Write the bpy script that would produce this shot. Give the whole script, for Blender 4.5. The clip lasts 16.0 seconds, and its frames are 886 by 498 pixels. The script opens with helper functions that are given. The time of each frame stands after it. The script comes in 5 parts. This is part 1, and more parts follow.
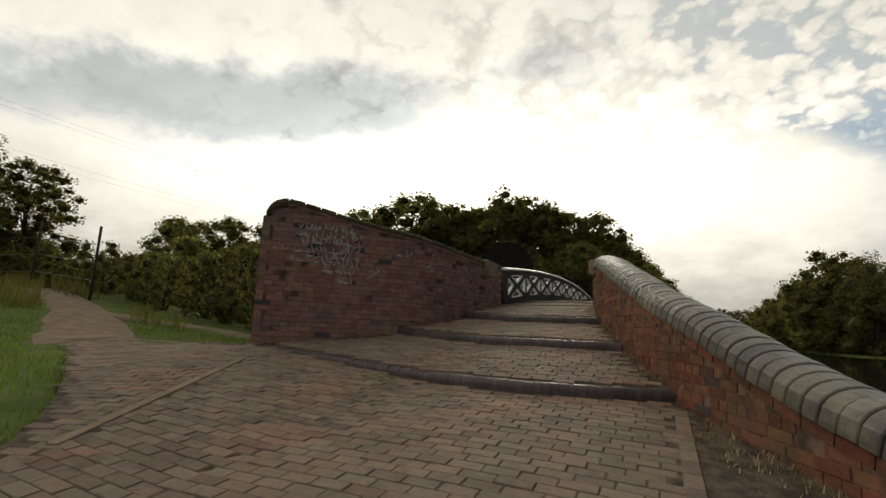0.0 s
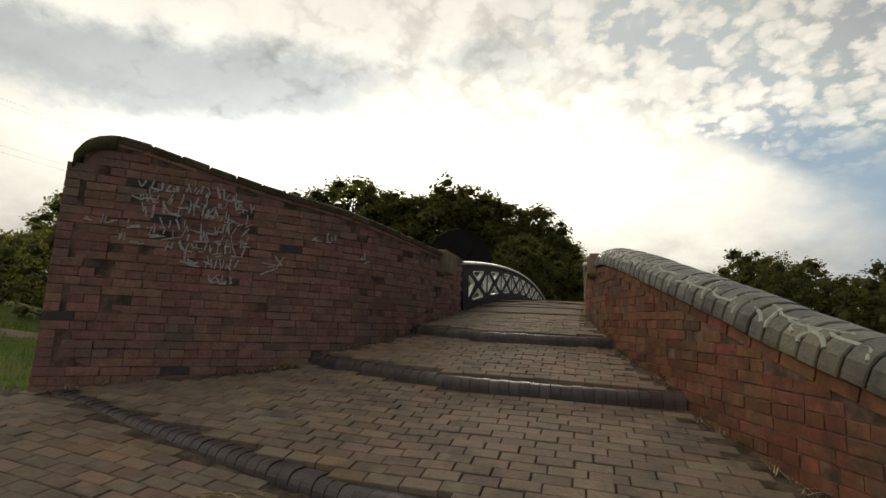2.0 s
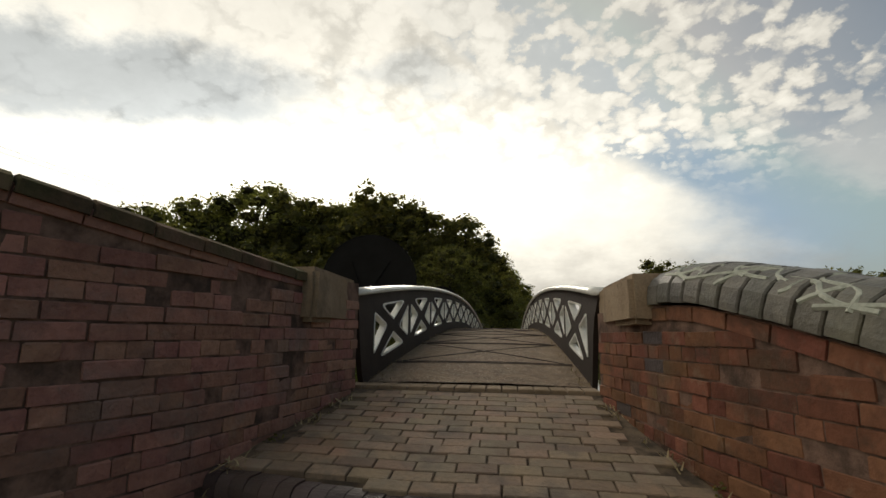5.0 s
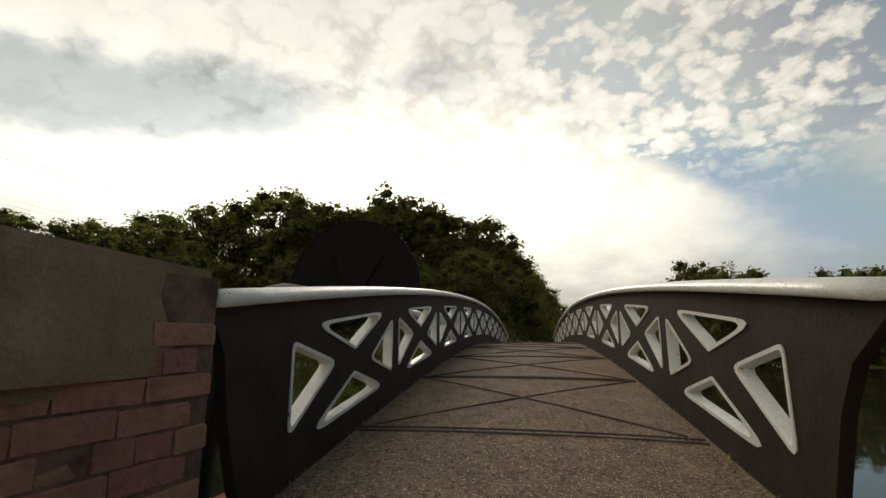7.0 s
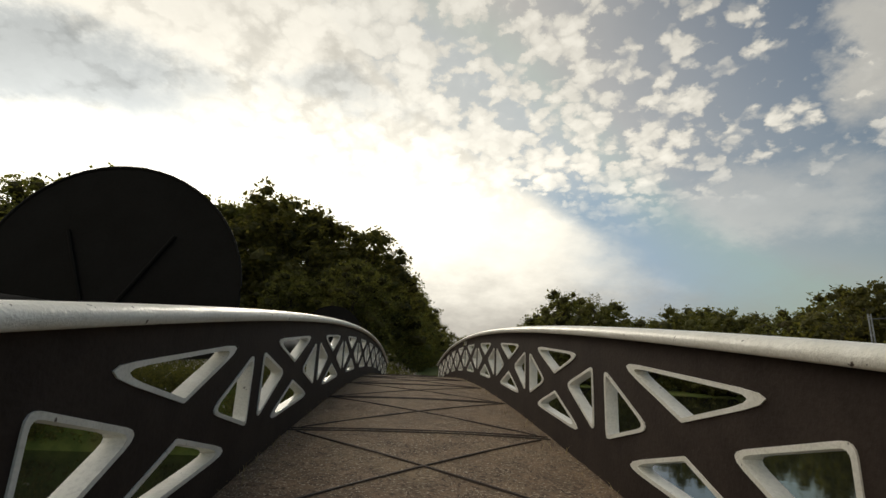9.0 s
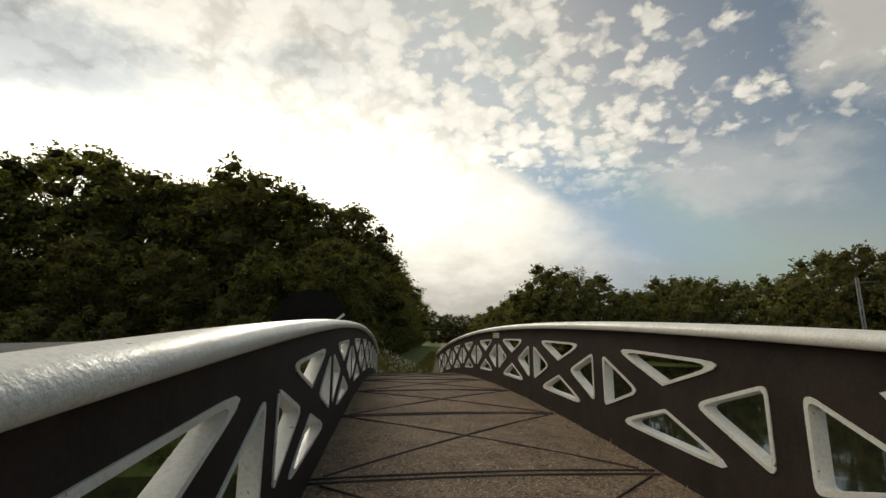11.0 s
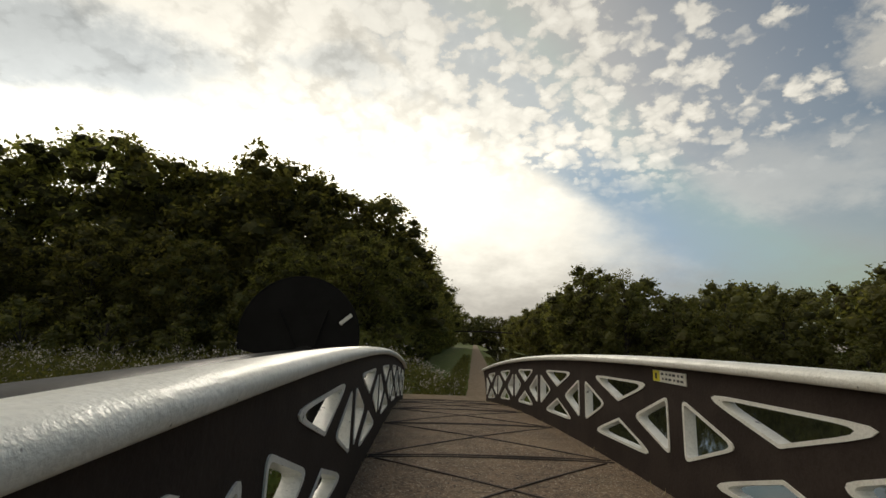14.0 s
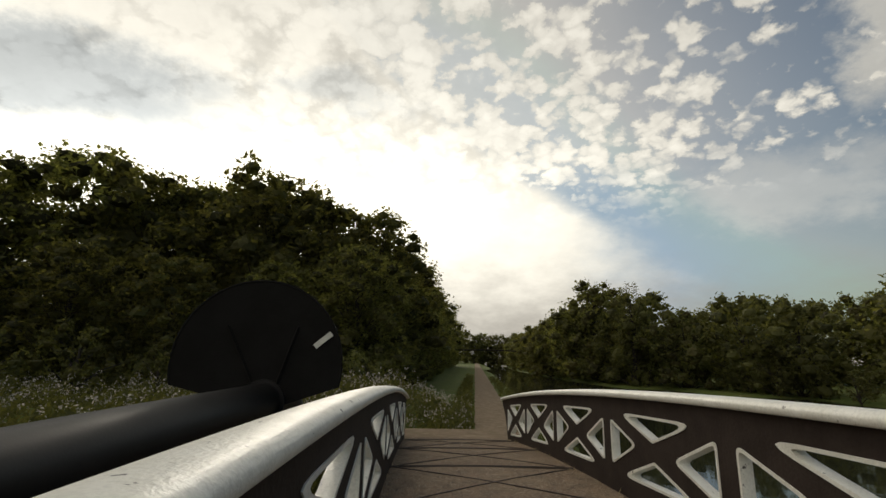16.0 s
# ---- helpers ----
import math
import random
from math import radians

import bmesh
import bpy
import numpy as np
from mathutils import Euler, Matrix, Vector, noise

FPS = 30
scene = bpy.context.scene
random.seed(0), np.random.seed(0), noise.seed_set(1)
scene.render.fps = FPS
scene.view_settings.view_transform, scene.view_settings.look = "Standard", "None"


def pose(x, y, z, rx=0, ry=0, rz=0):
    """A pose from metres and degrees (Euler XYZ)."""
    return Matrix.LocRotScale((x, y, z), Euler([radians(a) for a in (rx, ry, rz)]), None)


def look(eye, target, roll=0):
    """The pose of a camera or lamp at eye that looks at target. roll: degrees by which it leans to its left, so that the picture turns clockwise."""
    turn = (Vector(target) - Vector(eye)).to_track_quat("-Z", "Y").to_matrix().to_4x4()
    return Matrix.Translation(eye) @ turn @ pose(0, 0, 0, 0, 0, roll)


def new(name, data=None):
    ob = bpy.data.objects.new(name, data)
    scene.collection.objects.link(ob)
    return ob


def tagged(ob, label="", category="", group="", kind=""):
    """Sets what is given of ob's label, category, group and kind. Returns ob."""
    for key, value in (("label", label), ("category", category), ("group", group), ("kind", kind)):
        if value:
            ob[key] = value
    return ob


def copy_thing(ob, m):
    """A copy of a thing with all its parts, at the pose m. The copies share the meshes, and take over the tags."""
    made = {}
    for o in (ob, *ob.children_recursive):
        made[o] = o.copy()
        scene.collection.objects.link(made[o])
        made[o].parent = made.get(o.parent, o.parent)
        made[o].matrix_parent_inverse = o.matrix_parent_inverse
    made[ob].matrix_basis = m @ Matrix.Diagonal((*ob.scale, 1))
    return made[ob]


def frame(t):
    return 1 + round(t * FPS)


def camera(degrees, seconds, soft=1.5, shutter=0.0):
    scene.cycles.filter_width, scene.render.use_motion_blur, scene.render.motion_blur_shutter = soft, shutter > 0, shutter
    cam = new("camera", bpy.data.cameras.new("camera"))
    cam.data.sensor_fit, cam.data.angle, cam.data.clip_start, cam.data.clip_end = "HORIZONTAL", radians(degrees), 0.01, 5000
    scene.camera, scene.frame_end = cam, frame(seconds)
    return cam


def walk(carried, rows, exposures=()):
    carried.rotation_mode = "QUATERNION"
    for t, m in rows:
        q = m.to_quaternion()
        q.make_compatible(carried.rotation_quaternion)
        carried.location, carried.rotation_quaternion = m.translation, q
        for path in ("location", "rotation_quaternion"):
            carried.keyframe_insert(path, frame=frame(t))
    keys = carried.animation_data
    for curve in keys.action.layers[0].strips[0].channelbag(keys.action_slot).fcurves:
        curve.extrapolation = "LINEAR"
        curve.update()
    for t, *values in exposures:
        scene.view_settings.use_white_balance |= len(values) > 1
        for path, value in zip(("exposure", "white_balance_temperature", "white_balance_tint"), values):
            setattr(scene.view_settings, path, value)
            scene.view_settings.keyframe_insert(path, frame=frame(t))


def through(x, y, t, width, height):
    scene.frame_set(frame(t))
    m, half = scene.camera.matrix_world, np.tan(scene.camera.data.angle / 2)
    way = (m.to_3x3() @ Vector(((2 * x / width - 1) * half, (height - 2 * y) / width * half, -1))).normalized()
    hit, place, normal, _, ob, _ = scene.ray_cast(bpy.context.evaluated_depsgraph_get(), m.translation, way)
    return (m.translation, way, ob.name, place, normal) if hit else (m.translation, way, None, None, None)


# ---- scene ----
cam = camera(87, 16.0)
PATH = [
    (0, pose(1.923, -9.128, -0.673, 99.63, -2.21, 24.51)),
    (0.5, pose(1.562, -8.590, -0.598, 97.81, -2.07, 21.32)),
    (1, pose(1.318, -8.103, -0.560, 100.44, -3.18, 22.88)),
    (1.5, pose(0.945, -7.550, -0.505, 101.66, -2.82, 10.46)),
    (2, pose(0.866, -6.947, -0.325, 98.68, -2.56, 16.67)),
    (2.5, pose(0.616, -6.405, -0.205, 98.19, -2.66, 8.49)),
    (3, pose(0.641, -5.819, -0.144, 101.25, -0.47, 14.75)),
    (3.5, pose(0.495, -5.306, -0.072, 99.04, -0.65, 10.37)),
    (4, pose(0.429, -4.783, -0.008, 97.10, 0.09, 6.99)),
    (4.5, pose(0.410, -4.315, 0.013, 101.51, -0.88, 12.19)),
    (4.7, pose(0.334, -4.100, 0.085, 100.45, -0.76, 7.48)),
    (6.8, pose(0.113, -1.903, 0.403, 100.79, -0.02, 11.92)),
    (7, pose(0.077, -1.656, 0.392, 101.12, -0.21, 10.63)),
    (7.5, pose(0.014, -1.055, 0.512, 101.85, -3.40, 1.68)),
    (8, pose(-0.000, -0.529, 0.589, 99.31, -1.48, 5.24)),
    (8.5, pose(-0.051, 0.053, 0.692, 98.99, -4.14, -1.86)),
    (8.7, pose(-0.060, 0.257, 0.670, 103.64, -3.37, -3.33)),
    (10.8, pose(-0.541, 2.652, 0.977, 98.57, -1.08, -5.58)),
    (11, pose(-0.488, 2.946, 0.951, 100.79, -0.25, -6.27)),
    (11.5, pose(-0.586, 3.525, 1.045, 100.61, -0.27, -4.53)),
    (12, pose(-0.536, 4.219, 1.078, 102.84, -1.02, -10.66)),
    (12.5, pose(-0.483, 4.799, 1.118, 100.95, -1.68, -7.51)),
    (13, pose(-0.494, 5.325, 1.095, 102.38, -4.70, -7.13)),
    (13.5, pose(-0.468, 5.926, 1.110, 101.71, -0.97, -7.53)),
    (14, pose(-0.502, 6.413, 1.160, 100.81, -1.99, -2.51)),
    (14.5, pose(-0.522, 6.944, 1.196, 102.56, -2.08, -8.89)),
    (15, pose(-0.491, 7.388, 1.196, 103.88, -2.15, -5.99)),
    (15.5, pose(-0.482, 7.764, 1.193, 103.93, -2.87, -4.49)),
    (16, pose(-0.582, 8.168, 1.225, 103.02, -1.12, -2.42)),
]
walk(cam, PATH)

# ---- sky, sun ----
SUN_AZ, SUN_EL = -11.0, 19.0          # degrees: clockwise from +y, above the horizon
sun_dir = Vector((math.sin(radians(SUN_AZ)) * math.cos(radians(SUN_EL)), math.cos(radians(SUN_AZ)) * math.cos(radians(SUN_EL)), math.sin(radians(SUN_EL))))


class Nodes:
    """Short hand for node trees."""

    def __init__(self, tree):
        self.t = tree
        tree.nodes.clear()

    def add(self, kind, **inputs):
        n = self.t.nodes.new(kind)
        for k, v in inputs.items():
            key = int(k[1:]) if k[0] == "i" and k[1:].isdigit() else k.replace("_", " ")
            self.put(n.inputs[key], v)
        return n

    def put(self, socket, v):
        if isinstance(v, bpy.types.NodeSocket):
            self.t.links.new(v, socket)
        elif isinstance(v, bpy.types.Node):
            self.t.links.new(v.outputs[0], socket)
        else:
            socket.default_value = v

    def math(self, op, a, b=0.0, c=0.0, clamp=False):
        n = self.t.nodes.new("ShaderNodeMath")
        n.operation, n.use_clamp = op, clamp
        for s, v in zip(n.inputs, (a, b, c)):
            self.put(s, v)
        return n.outputs[0]

    def mix(self, fac, a, b, mode="MIX"):
        n = self.t.nodes.new("ShaderNodeMix")
        n.data_type, n.blend_type = "RGBA", mode
        self.put(n.inputs[0], fac), self.put(n.inputs[6], a), self.put(n.inputs[7], b)
        return n.outputs[2]

    def noise(self, vec, scale, detail=4.0, rough=0.55, dist=0.0):
        return self.add("ShaderNodeTexNoise", Vector=vec, Scale=scale, Detail=detail, Roughness=rough, Distortion=dist).outputs[0]

    def ramp(self, fac, lo, hi):
        n = self.t.nodes.new("ShaderNodeMapRange")
        n.clamp, n.interpolation_type = True, "SMOOTHSTEP"
        for s, v in zip(n.inputs, (fac, lo, hi, 0.0, 1.0)):
            self.put(s, v)
        return n.outputs[0]

    def vec(self, op, a, b=(0, 0, 0)):
        n = self.t.nodes.new("ShaderNodeVectorMath")
        n.operation = op
        self.put(n.inputs[0], a), self.put(n.inputs[1], b)
        return n.outputs["Value"] if op in ("DOT_PRODUCT", "LENGTH") else n.outputs[0]


def make_world():
    world = bpy.data.worlds.new("evening_sky")
    scene.world = world
    world.use_nodes = True
    n = Nodes(world.node_tree)
    d = n.add("ShaderNodeTexCoord").outputs["Generated"]
    sky = n.add("ShaderNodeTexSky")
    sky.sky_type, sky.sun_disc, sky.dust_density = "NISHITA", False, 2.0
    sky.sun_elevation, sky.sun_rotation = radians(SUN_EL), radians(SUN_AZ)
    blue = n.vec("MINIMUM", n.vec("MULTIPLY", sky.outputs[0], (0.092, 0.087, 0.077)), (0.34, 0.44, 0.525))
    sep = n.add("ShaderNodeSeparateXYZ", Vector=d)
    up = n.math("MAXIMUM", sep.outputs[2], 0.0)
    inv = n.math("DIVIDE", 1.0, n.math("ADD", up, 0.42))
    flat = n.add("ShaderNodeCombineXYZ", X=n.math("MULTIPLY", sep.outputs[0], inv), Y=n.math("MULTIPLY", sep.outputs[1], inv)).outputs[0]
    sc = 57.29578
    # bearing and height in degrees, frayed by noise
    w1 = n.math("SUBTRACT", n.noise(flat, 4.4, 7.0, 0.62), 0.5)
    w2 = n.math("SUBTRACT", n.noise(n.vec("ADD", flat, (5.3, 2.1, 0.0)), 5.0, 7.0, 0.64), 0.5)
    az0 = n.math("MULTIPLY", n.math("ARCTAN2", sep.outputs[0], sep.outputs[1]), sc)
    el0 = n.math("MULTIPLY", n.math("ARCSINE", sep.outputs[2]), sc)
    az = n.math("ADD", az0, n.math("MULTIPLY", w1, 26.0))
    el = n.math("ADD", el0, n.math("MULTIPLY", w2, 10.0))

    def bump(ca, ce, ra, re, a=az, e=el):
        da = n.math("DIVIDE", n.math("SUBTRACT", a, ca), ra)
        de = n.math("DIVIDE", n.math("SUBTRACT", e, ce), re)
        q = n.math("ADD", n.math("MULTIPLY", da, da), n.math("MULTIPLY", de, de))
        return n.math("EXPONENT", n.math("MULTIPLY", q, -1.0))

    g = bump(-20.0, 17.0, 42.0, 13.0, az0, el0)
    core = bump(-24.0, 16.5, 30.0, 5.5, az0, el0)
    # smooth veil fanning out below a slanting edge, and a thin sheet over the sun's side
    edge = n.math("ADD", n.math("SUBTRACT", el0, 21.0), n.math("MULTIPLY", n.math("SUBTRACT", az0, 13.0), 0.68))
    edge = n.math("ADD", edge, n.math("MULTIPLY", w1, 5.0))
    fan = n.math("MULTIPLY", n.math("SUBTRACT", 1.0, n.ramp(edge, -1.5, 2.5)), n.math("SUBTRACT", 1.0, n.ramp(n.math("ADD", az0, n.math("MULTIPLY", w1, 14.0)), 15.0, 34.0)))
    sheet = n.math("SUBTRACT", 1.0, n.ramp(az, -24.0, 0.0))
    # small dappled flakes
    jitter = n.add("ShaderNodeTexNoise", Vector=flat, Scale=20.0, Detail=5.0, Roughness=0.65).outputs["Color"]
    bent = n.vec("ADD", flat, n.vec("MULTIPLY", n.vec("SUBTRACT", jitter, (0.5, 0.5, 0.5)), (0.075, 0.075, 0.0)))

    def puffs(scale):
        v = n.add("ShaderNodeTexVoronoi", Vector=bent, Scale=scale)
        v.feature = "SMOOTH_F1"
        n.put(v.inputs["Smoothness"], 0.35)
        return n.math("SUBTRACT", 1.0, n.math("MULTIPLY", v.outputs["Distance"], 1.25))

    fine = n.math("ADD", n.math("MULTIPLY", puffs(16.0), 0.58), n.math("MULTIPLY", puffs(37.0), 0.42))
    patch = n.noise(n.vec("ADD", flat, (1.3, 4.4, 0.0)), 2.3, 4.0, 0.55)
    grain = n.math("ADD", fine, n.math("MULTIPLY", n.math("SUBTRACT", patch, 0.5), 0.85))
    grain = n.math("ADD", grain, n.math("MULTIPLY", n.math("SUBTRACT", 42.0, az0), 0.0065))
    flakes = n.ramp(grain, 0.24, 0.62)
    flakes = n.math("MULTIPLY", flakes, n.ramp(n.math("ADD", el, n.math("MULTIPLY", n.math("ABSOLUTE", n.math("SUBTRACT", az0, 10.0)), -0.05)), 13.0, 23.0))
    puff = n.math("MAXIMUM", n.math("MULTIPLY", n.ramp(bump(52.0, 29.0, 7.0, 8.0), 0.3, 0.8), 0.75), n.math("MULTIPLY", n.ramp(bump(40.0, 17.0, 11.0, 4.5), 0.2, 0.9), 0.36))
    thin = n.math("MULTIPLY", n.math("SUBTRACT", 1.0, n.ramp(az0, 0.0, 52.0)), 0.62)
    thin = n.math("MULTIPLY", thin, n.ramp(el, 17.0, 25.0))
    puff = n.math("MAXIMUM", puff, thin)
    mask = n.math("MAXIMUM", n.math("MAXIMUM", fan, sheet), n.math("MAXIMUM", n.math("MULTIPLY", flakes, 0.95), puff))
    # brightness of the cloud: high round the sun, dimmer flakes, one grey bank
    lit = n.math("ADD", 0.69, n.math("MULTIPLY", g, 0.62))
    lit = n.math("ADD", lit, n.math("MULTIPLY", bump(8.0, 14.0, 16.0, 8.0, az0, el0), 0.05))
    lit = n.math("ADD", lit, n.math("MULTIPLY", core, 0.55))
    relief = n.math("SUBTRACT", n.math("MULTIPLY", n.ramp(grain, 0.3, 0.95), 0.36), 0.14)
    lit = n.math("MULTIPLY", lit, n.math("ADD", 1.0, n.math("MULTIPLY", relief, n.ramp(el, 14.0, 24.0))))
    lit = n.math("MULTIPLY", lit, n.math("ADD", 1.0, n.math("MULTIPLY", w2, 0.45)))
    slant = n.math("SUBTRACT", el, n.math("MULTIPLY", n.math("ADD", az0, 42.0), 0.14))
    bank = n.ramp(bump(-50.0, 25.0, 29.0, 5.0, az, slant), 0.25, 0.75)
    bank = n.math("MAXIMUM", bank, n.math("MULTIPLY", n.ramp(bump(-10.0, 16.2, 5.0, 1.1), 0.3, 0.9), 0.5))
    bank = n.math("MAXIMUM", bank, n.math("MULTIPLY", n.ramp(bump(-12.0, 30.5, 9.0, 2.5), 0.2, 0.9), 0.5))
    lit = n.math("MULTIPLY", lit, n.math("SUBTRACT", 1.0, n.math("MULTIPLY", bank, 0.44)))
    warm = n.mix(g, (1.0, 0.95, 0.83, 1), (1.0, 0.945, 0.80, 1))
    warm = n.mix(bank, warm, (0.93, 0.96, 0.93, 1))
    cloud = n.vec("SCALE", warm)
    n.put(cloud.node.inputs["Scale"], lit)
    col = n.mix(mask, blue, cloud)
    # grey haze low down
    low = n.math("SUBTRACT", 1.0, n.ramp(el, -1.0, 12.5))
    haze = n.vec("SCALE", (0.60, 0.555, 0.485))
    n.put(haze.node.inputs["Scale"], n.math("ADD", 0.52, n.math("MULTIPLY", g, 0.62)))
    col = n.mix(n.math("MULTIPLY", low, 0.85), col, haze)
    bg = n.add("ShaderNodeBackground", Color=col, Strength=1.0)
    n.add("ShaderNodeOutputWorld", Surface=bg)


make_world()
sun = new("sun", bpy.data.lights.new("sun", "SUN"))
sun.data.energy, sun.data.angle, sun.data.color = 0.9, radians(12), (1.0, 0.9, 0.75)
sun.matrix_world = look(sun_dir * 50, (0, 0, 0))

# ---- materials ----


def material(name, colours, scale=6.0, rough=0.8, bump=0.3, metal=0.0, detail=8.0, random=0.0, spots=None, fine=60.0, spec=0.5, bloom=None, soot=None):
    """A surface of two or three colours mixed by noise at two scales, with fine relief; random: variation from piece to piece."""
    m = bpy.data.materials.new(name)
    m.use_nodes = True
    n = Nodes(m.node_tree)
    co = n.add("ShaderNodeTexCoord").outputs["Object"]
    geo = n.add("ShaderNodeNewGeometry")
    pos = geo.outputs["Position"]
    a = n.noise(pos, scale, detail, 0.6)
    b = n.noise(pos, fine, 3.0, 0.6)
    c0, c1 = [(*c, 1) for c in colours[:2]]
    col = n.mix(n.ramp(a, 0.35, 0.65), c0, c1)
    if len(colours) > 2:
        col = n.mix(n.ramp(n.noise(pos, scale * 0.23, 4.0, 0.6), 0.5, 0.68), col, (*colours[2], 1))
    if random:
        info = n.add("ShaderNodeObjectInfo").outputs["Random"]
        both = n.math("FRACT", n.math("ADD", info, geo.outputs["Random Per Island"]))
        bright = n.math("ADD", 1.0 - random, n.math("MULTIPLY", both, 2 * random))
        hsv = n.add("ShaderNodeHueSaturation", Color=col, Value=bright, Hue=n.math("ADD", 0.485, n.math("MULTIPLY", n.math("FRACT", n.math("MULTIPLY", both, 7.31)), 0.03)))
        col = hsv.outputs[0]
    col = n.mix(n.math("MULTIPLY", n.ramp(b, 0.4, 0.75), 0.35), col, n.vec("MULTIPLY", col, (0.55, 0.55, 0.55)))
    for extra, off in ((bloom, 0.0), (soot, 7.7)):
        if extra:
            tint, size, cut, most = extra
            spread = n.noise(n.vec("ADD", pos, (off, off, off)), size, 7.0, 0.68)
            col = n.mix(n.math("MULTIPLY", n.ramp(spread, cut, cut + 0.16), most), col, (*tint, 1))
    if spots:
        col = n.mix(n.ramp(n.noise(pos, spots[1], 3.0, 0.7), spots[2], spots[2] + 0.05), col, (*spots[0], 1))
    bsdf = n.add("ShaderNodeBsdfPrincipled", Base_Color=col, Metallic=metal)
    n.put(bsdf.inputs["Specular IOR Level"], spec)
    n.put(bsdf.inputs["Roughness"], n.math("ADD", rough - 0.1, n.math("MULTIPLY", a, 0.2), clamp=True))
    h = n.math("ADD", n.math("MULTIPLY", b, 0.5), a)
    n.put(bsdf.inputs["Normal"], n.add("ShaderNodeBump", Strength=bump, Distance=0.01, Height=h))
    n.add("ShaderNodeOutputMaterial", Surface=bsdf)
    return m


M_BRICK = material("red_brick", [(0.38, 0.195, 0.142), (0.30, 0.152, 0.115), (0.27, 0.172, 0.138)], 11, 0.9, 1.6, random=0.17, spec=0.15, fine=38.0, bloom=((0.30, 0.235, 0.19), 6.0, 0.57, 0.45), soot=((0.16, 0.113, 0.092), 2.2, 0.5, 0.4))
M_BRICK_PALE = material("orange_brick", [(0.24, 0.105, 0.062), (0.175, 0.078, 0.048), (0.15, 0.092, 0.06)], 9, 0.88, 0.9, random=0.26, spec=0.15, fine=38.0, bloom=((0.26, 0.195, 0.13), 7.0, 0.55, 0.45), soot=((0.07, 0.055, 0.042), 3.6, 0.5, 0.6))
M_MORTAR = material("sooty_mortar", [(0.25, 0.155, 0.115), (0.085, 0.058, 0.045)], 7, 0.95, 0.8, spec=0.15)
M_PAVER = material("brown_paving_brick", [(0.25, 0.178, 0.12), (0.195, 0.15, 0.113), (0.267, 0.166, 0.108)], 5, 0.85, 0.9, random=0.20, spec=0.2, fine=40.0, bloom=((0.32, 0.265, 0.18), 5.0, 0.52, 0.45), soot=((0.10, 0.083, 0.07), 3.0, 0.5, 0.6))
M_JOINT = material("earth_joint", [(0.155, 0.115, 0.078), (0.06, 0.047, 0.036)], 9, 0.95, 0.5, spec=0.15)
M_MOSSY = material("mossy_dark_brick", [(0.15, 0.10, 0.065), (0.10, 0.08, 0.045), (0.11, 0.105, 0.05)], 8, 0.95, 0.9, random=0.25, spec=0.12, soot=((0.055, 0.045, 0.03), 4.0, 0.5, 0.6))
M_BLUE = material("blue_engineering_brick", [(0.066, 0.049, 0.048), (0.09, 0.068, 0.066), (0.078, 0.052, 0.046)], 8, 0.5, 0.8, random=0.22, spec=0.4, bloom=((0.16, 0.13, 0.12), 9.0, 0.55, 0.4))
M_COPING = material("grey_coping_brick", [(0.165, 0.15, 0.118), (0.10, 0.094, 0.078), (0.19, 0.172, 0.12)], 7, 0.46, 0.8, random=0.26, spec=0.45, bloom=((0.30, 0.28, 0.22), 9.0, 0.56, 0.4), soot=((0.07, 0.062, 0.052), 5.0, 0.5, 0.55))
M_STONE = material("weathered_sandstone", [(0.30, 0.215, 0.135), (0.26, 0.19, 0.125), (0.36, 0.27, 0.18)], 4, 0.92, 1.0, spec=0.12, bloom=((0.38, 0.31, 0.21), 14.0, 0.58, 0.5), soot=((0.13, 0.10, 0.07), 5.0, 0.5, 0.5))
M_IRON = material("black_painted_iron", [(0.036, 0.027, 0.023), (0.05, 0.038, 0.032)], 5, 0.7, 0.4, spots=((0.25, 0.25, 0.24), 60, 0.75), spec=0.08)
M_WHITE = material("white_gloss_paint", [(0.88, 0.86, 0.79), (0.79, 0.77, 0.69)], 9, 0.36, 0.5, spots=((0.07, 0.055, 0.045), 24, 0.67), fine=90)
M_DECK = material("rust_brown_deck_gravel", [(0.24, 0.165, 0.11), (0.16, 0.115, 0.08), (0.26, 0.185, 0.12)], 7, 0.9, 1.0, spots=((0.50, 0.43, 0.33), 85, 0.575), fine=75, spec=0.15, soot=((0.055, 0.042, 0.034), 45.0, 0.47, 0.8), bloom=((0.30, 0.23, 0.15), 2.0, 0.5, 0.4))
M_BAR = material("rusted_flat_bar", [(0.04, 0.03, 0.025), (0.06, 0.04, 0.03)], 20, 0.7, 0.4)
M_PIPE = material("black_pipe_paint", [(0.015, 0.014, 0.013), (0.021, 0.019, 0.018)], 3, 0.45, 0.1, spec=0.2)
M_FAN = material("dull_black_steel", [(0.012, 0.011, 0.010), (0.016, 0.015, 0.014)], 3, 0.7, 0.1, spec=0.06)
M_GRASS = material("mown_grass", [(0.125, 0.155, 0.04), (0.085, 0.115, 0.03), (0.15, 0.15, 0.05)], 3, 0.95, 0.6, spec=0.1)
M_EARTH = material("bare_earth", [(0.12, 0.09, 0.06), (0.08, 0.06, 0.04)], 6, 0.95, 0.6)
M_PATH = material("trodden_gravel_path", [(0.27, 0.20, 0.135), (0.21, 0.155, 0.10)], 4, 0.95, 0.6, spec=0.15, bloom=((0.33, 0.26, 0.18), 3.0, 0.5, 0.5), soot=((0.14, 0.12, 0.06), 1.5, 0.55, 0.6))
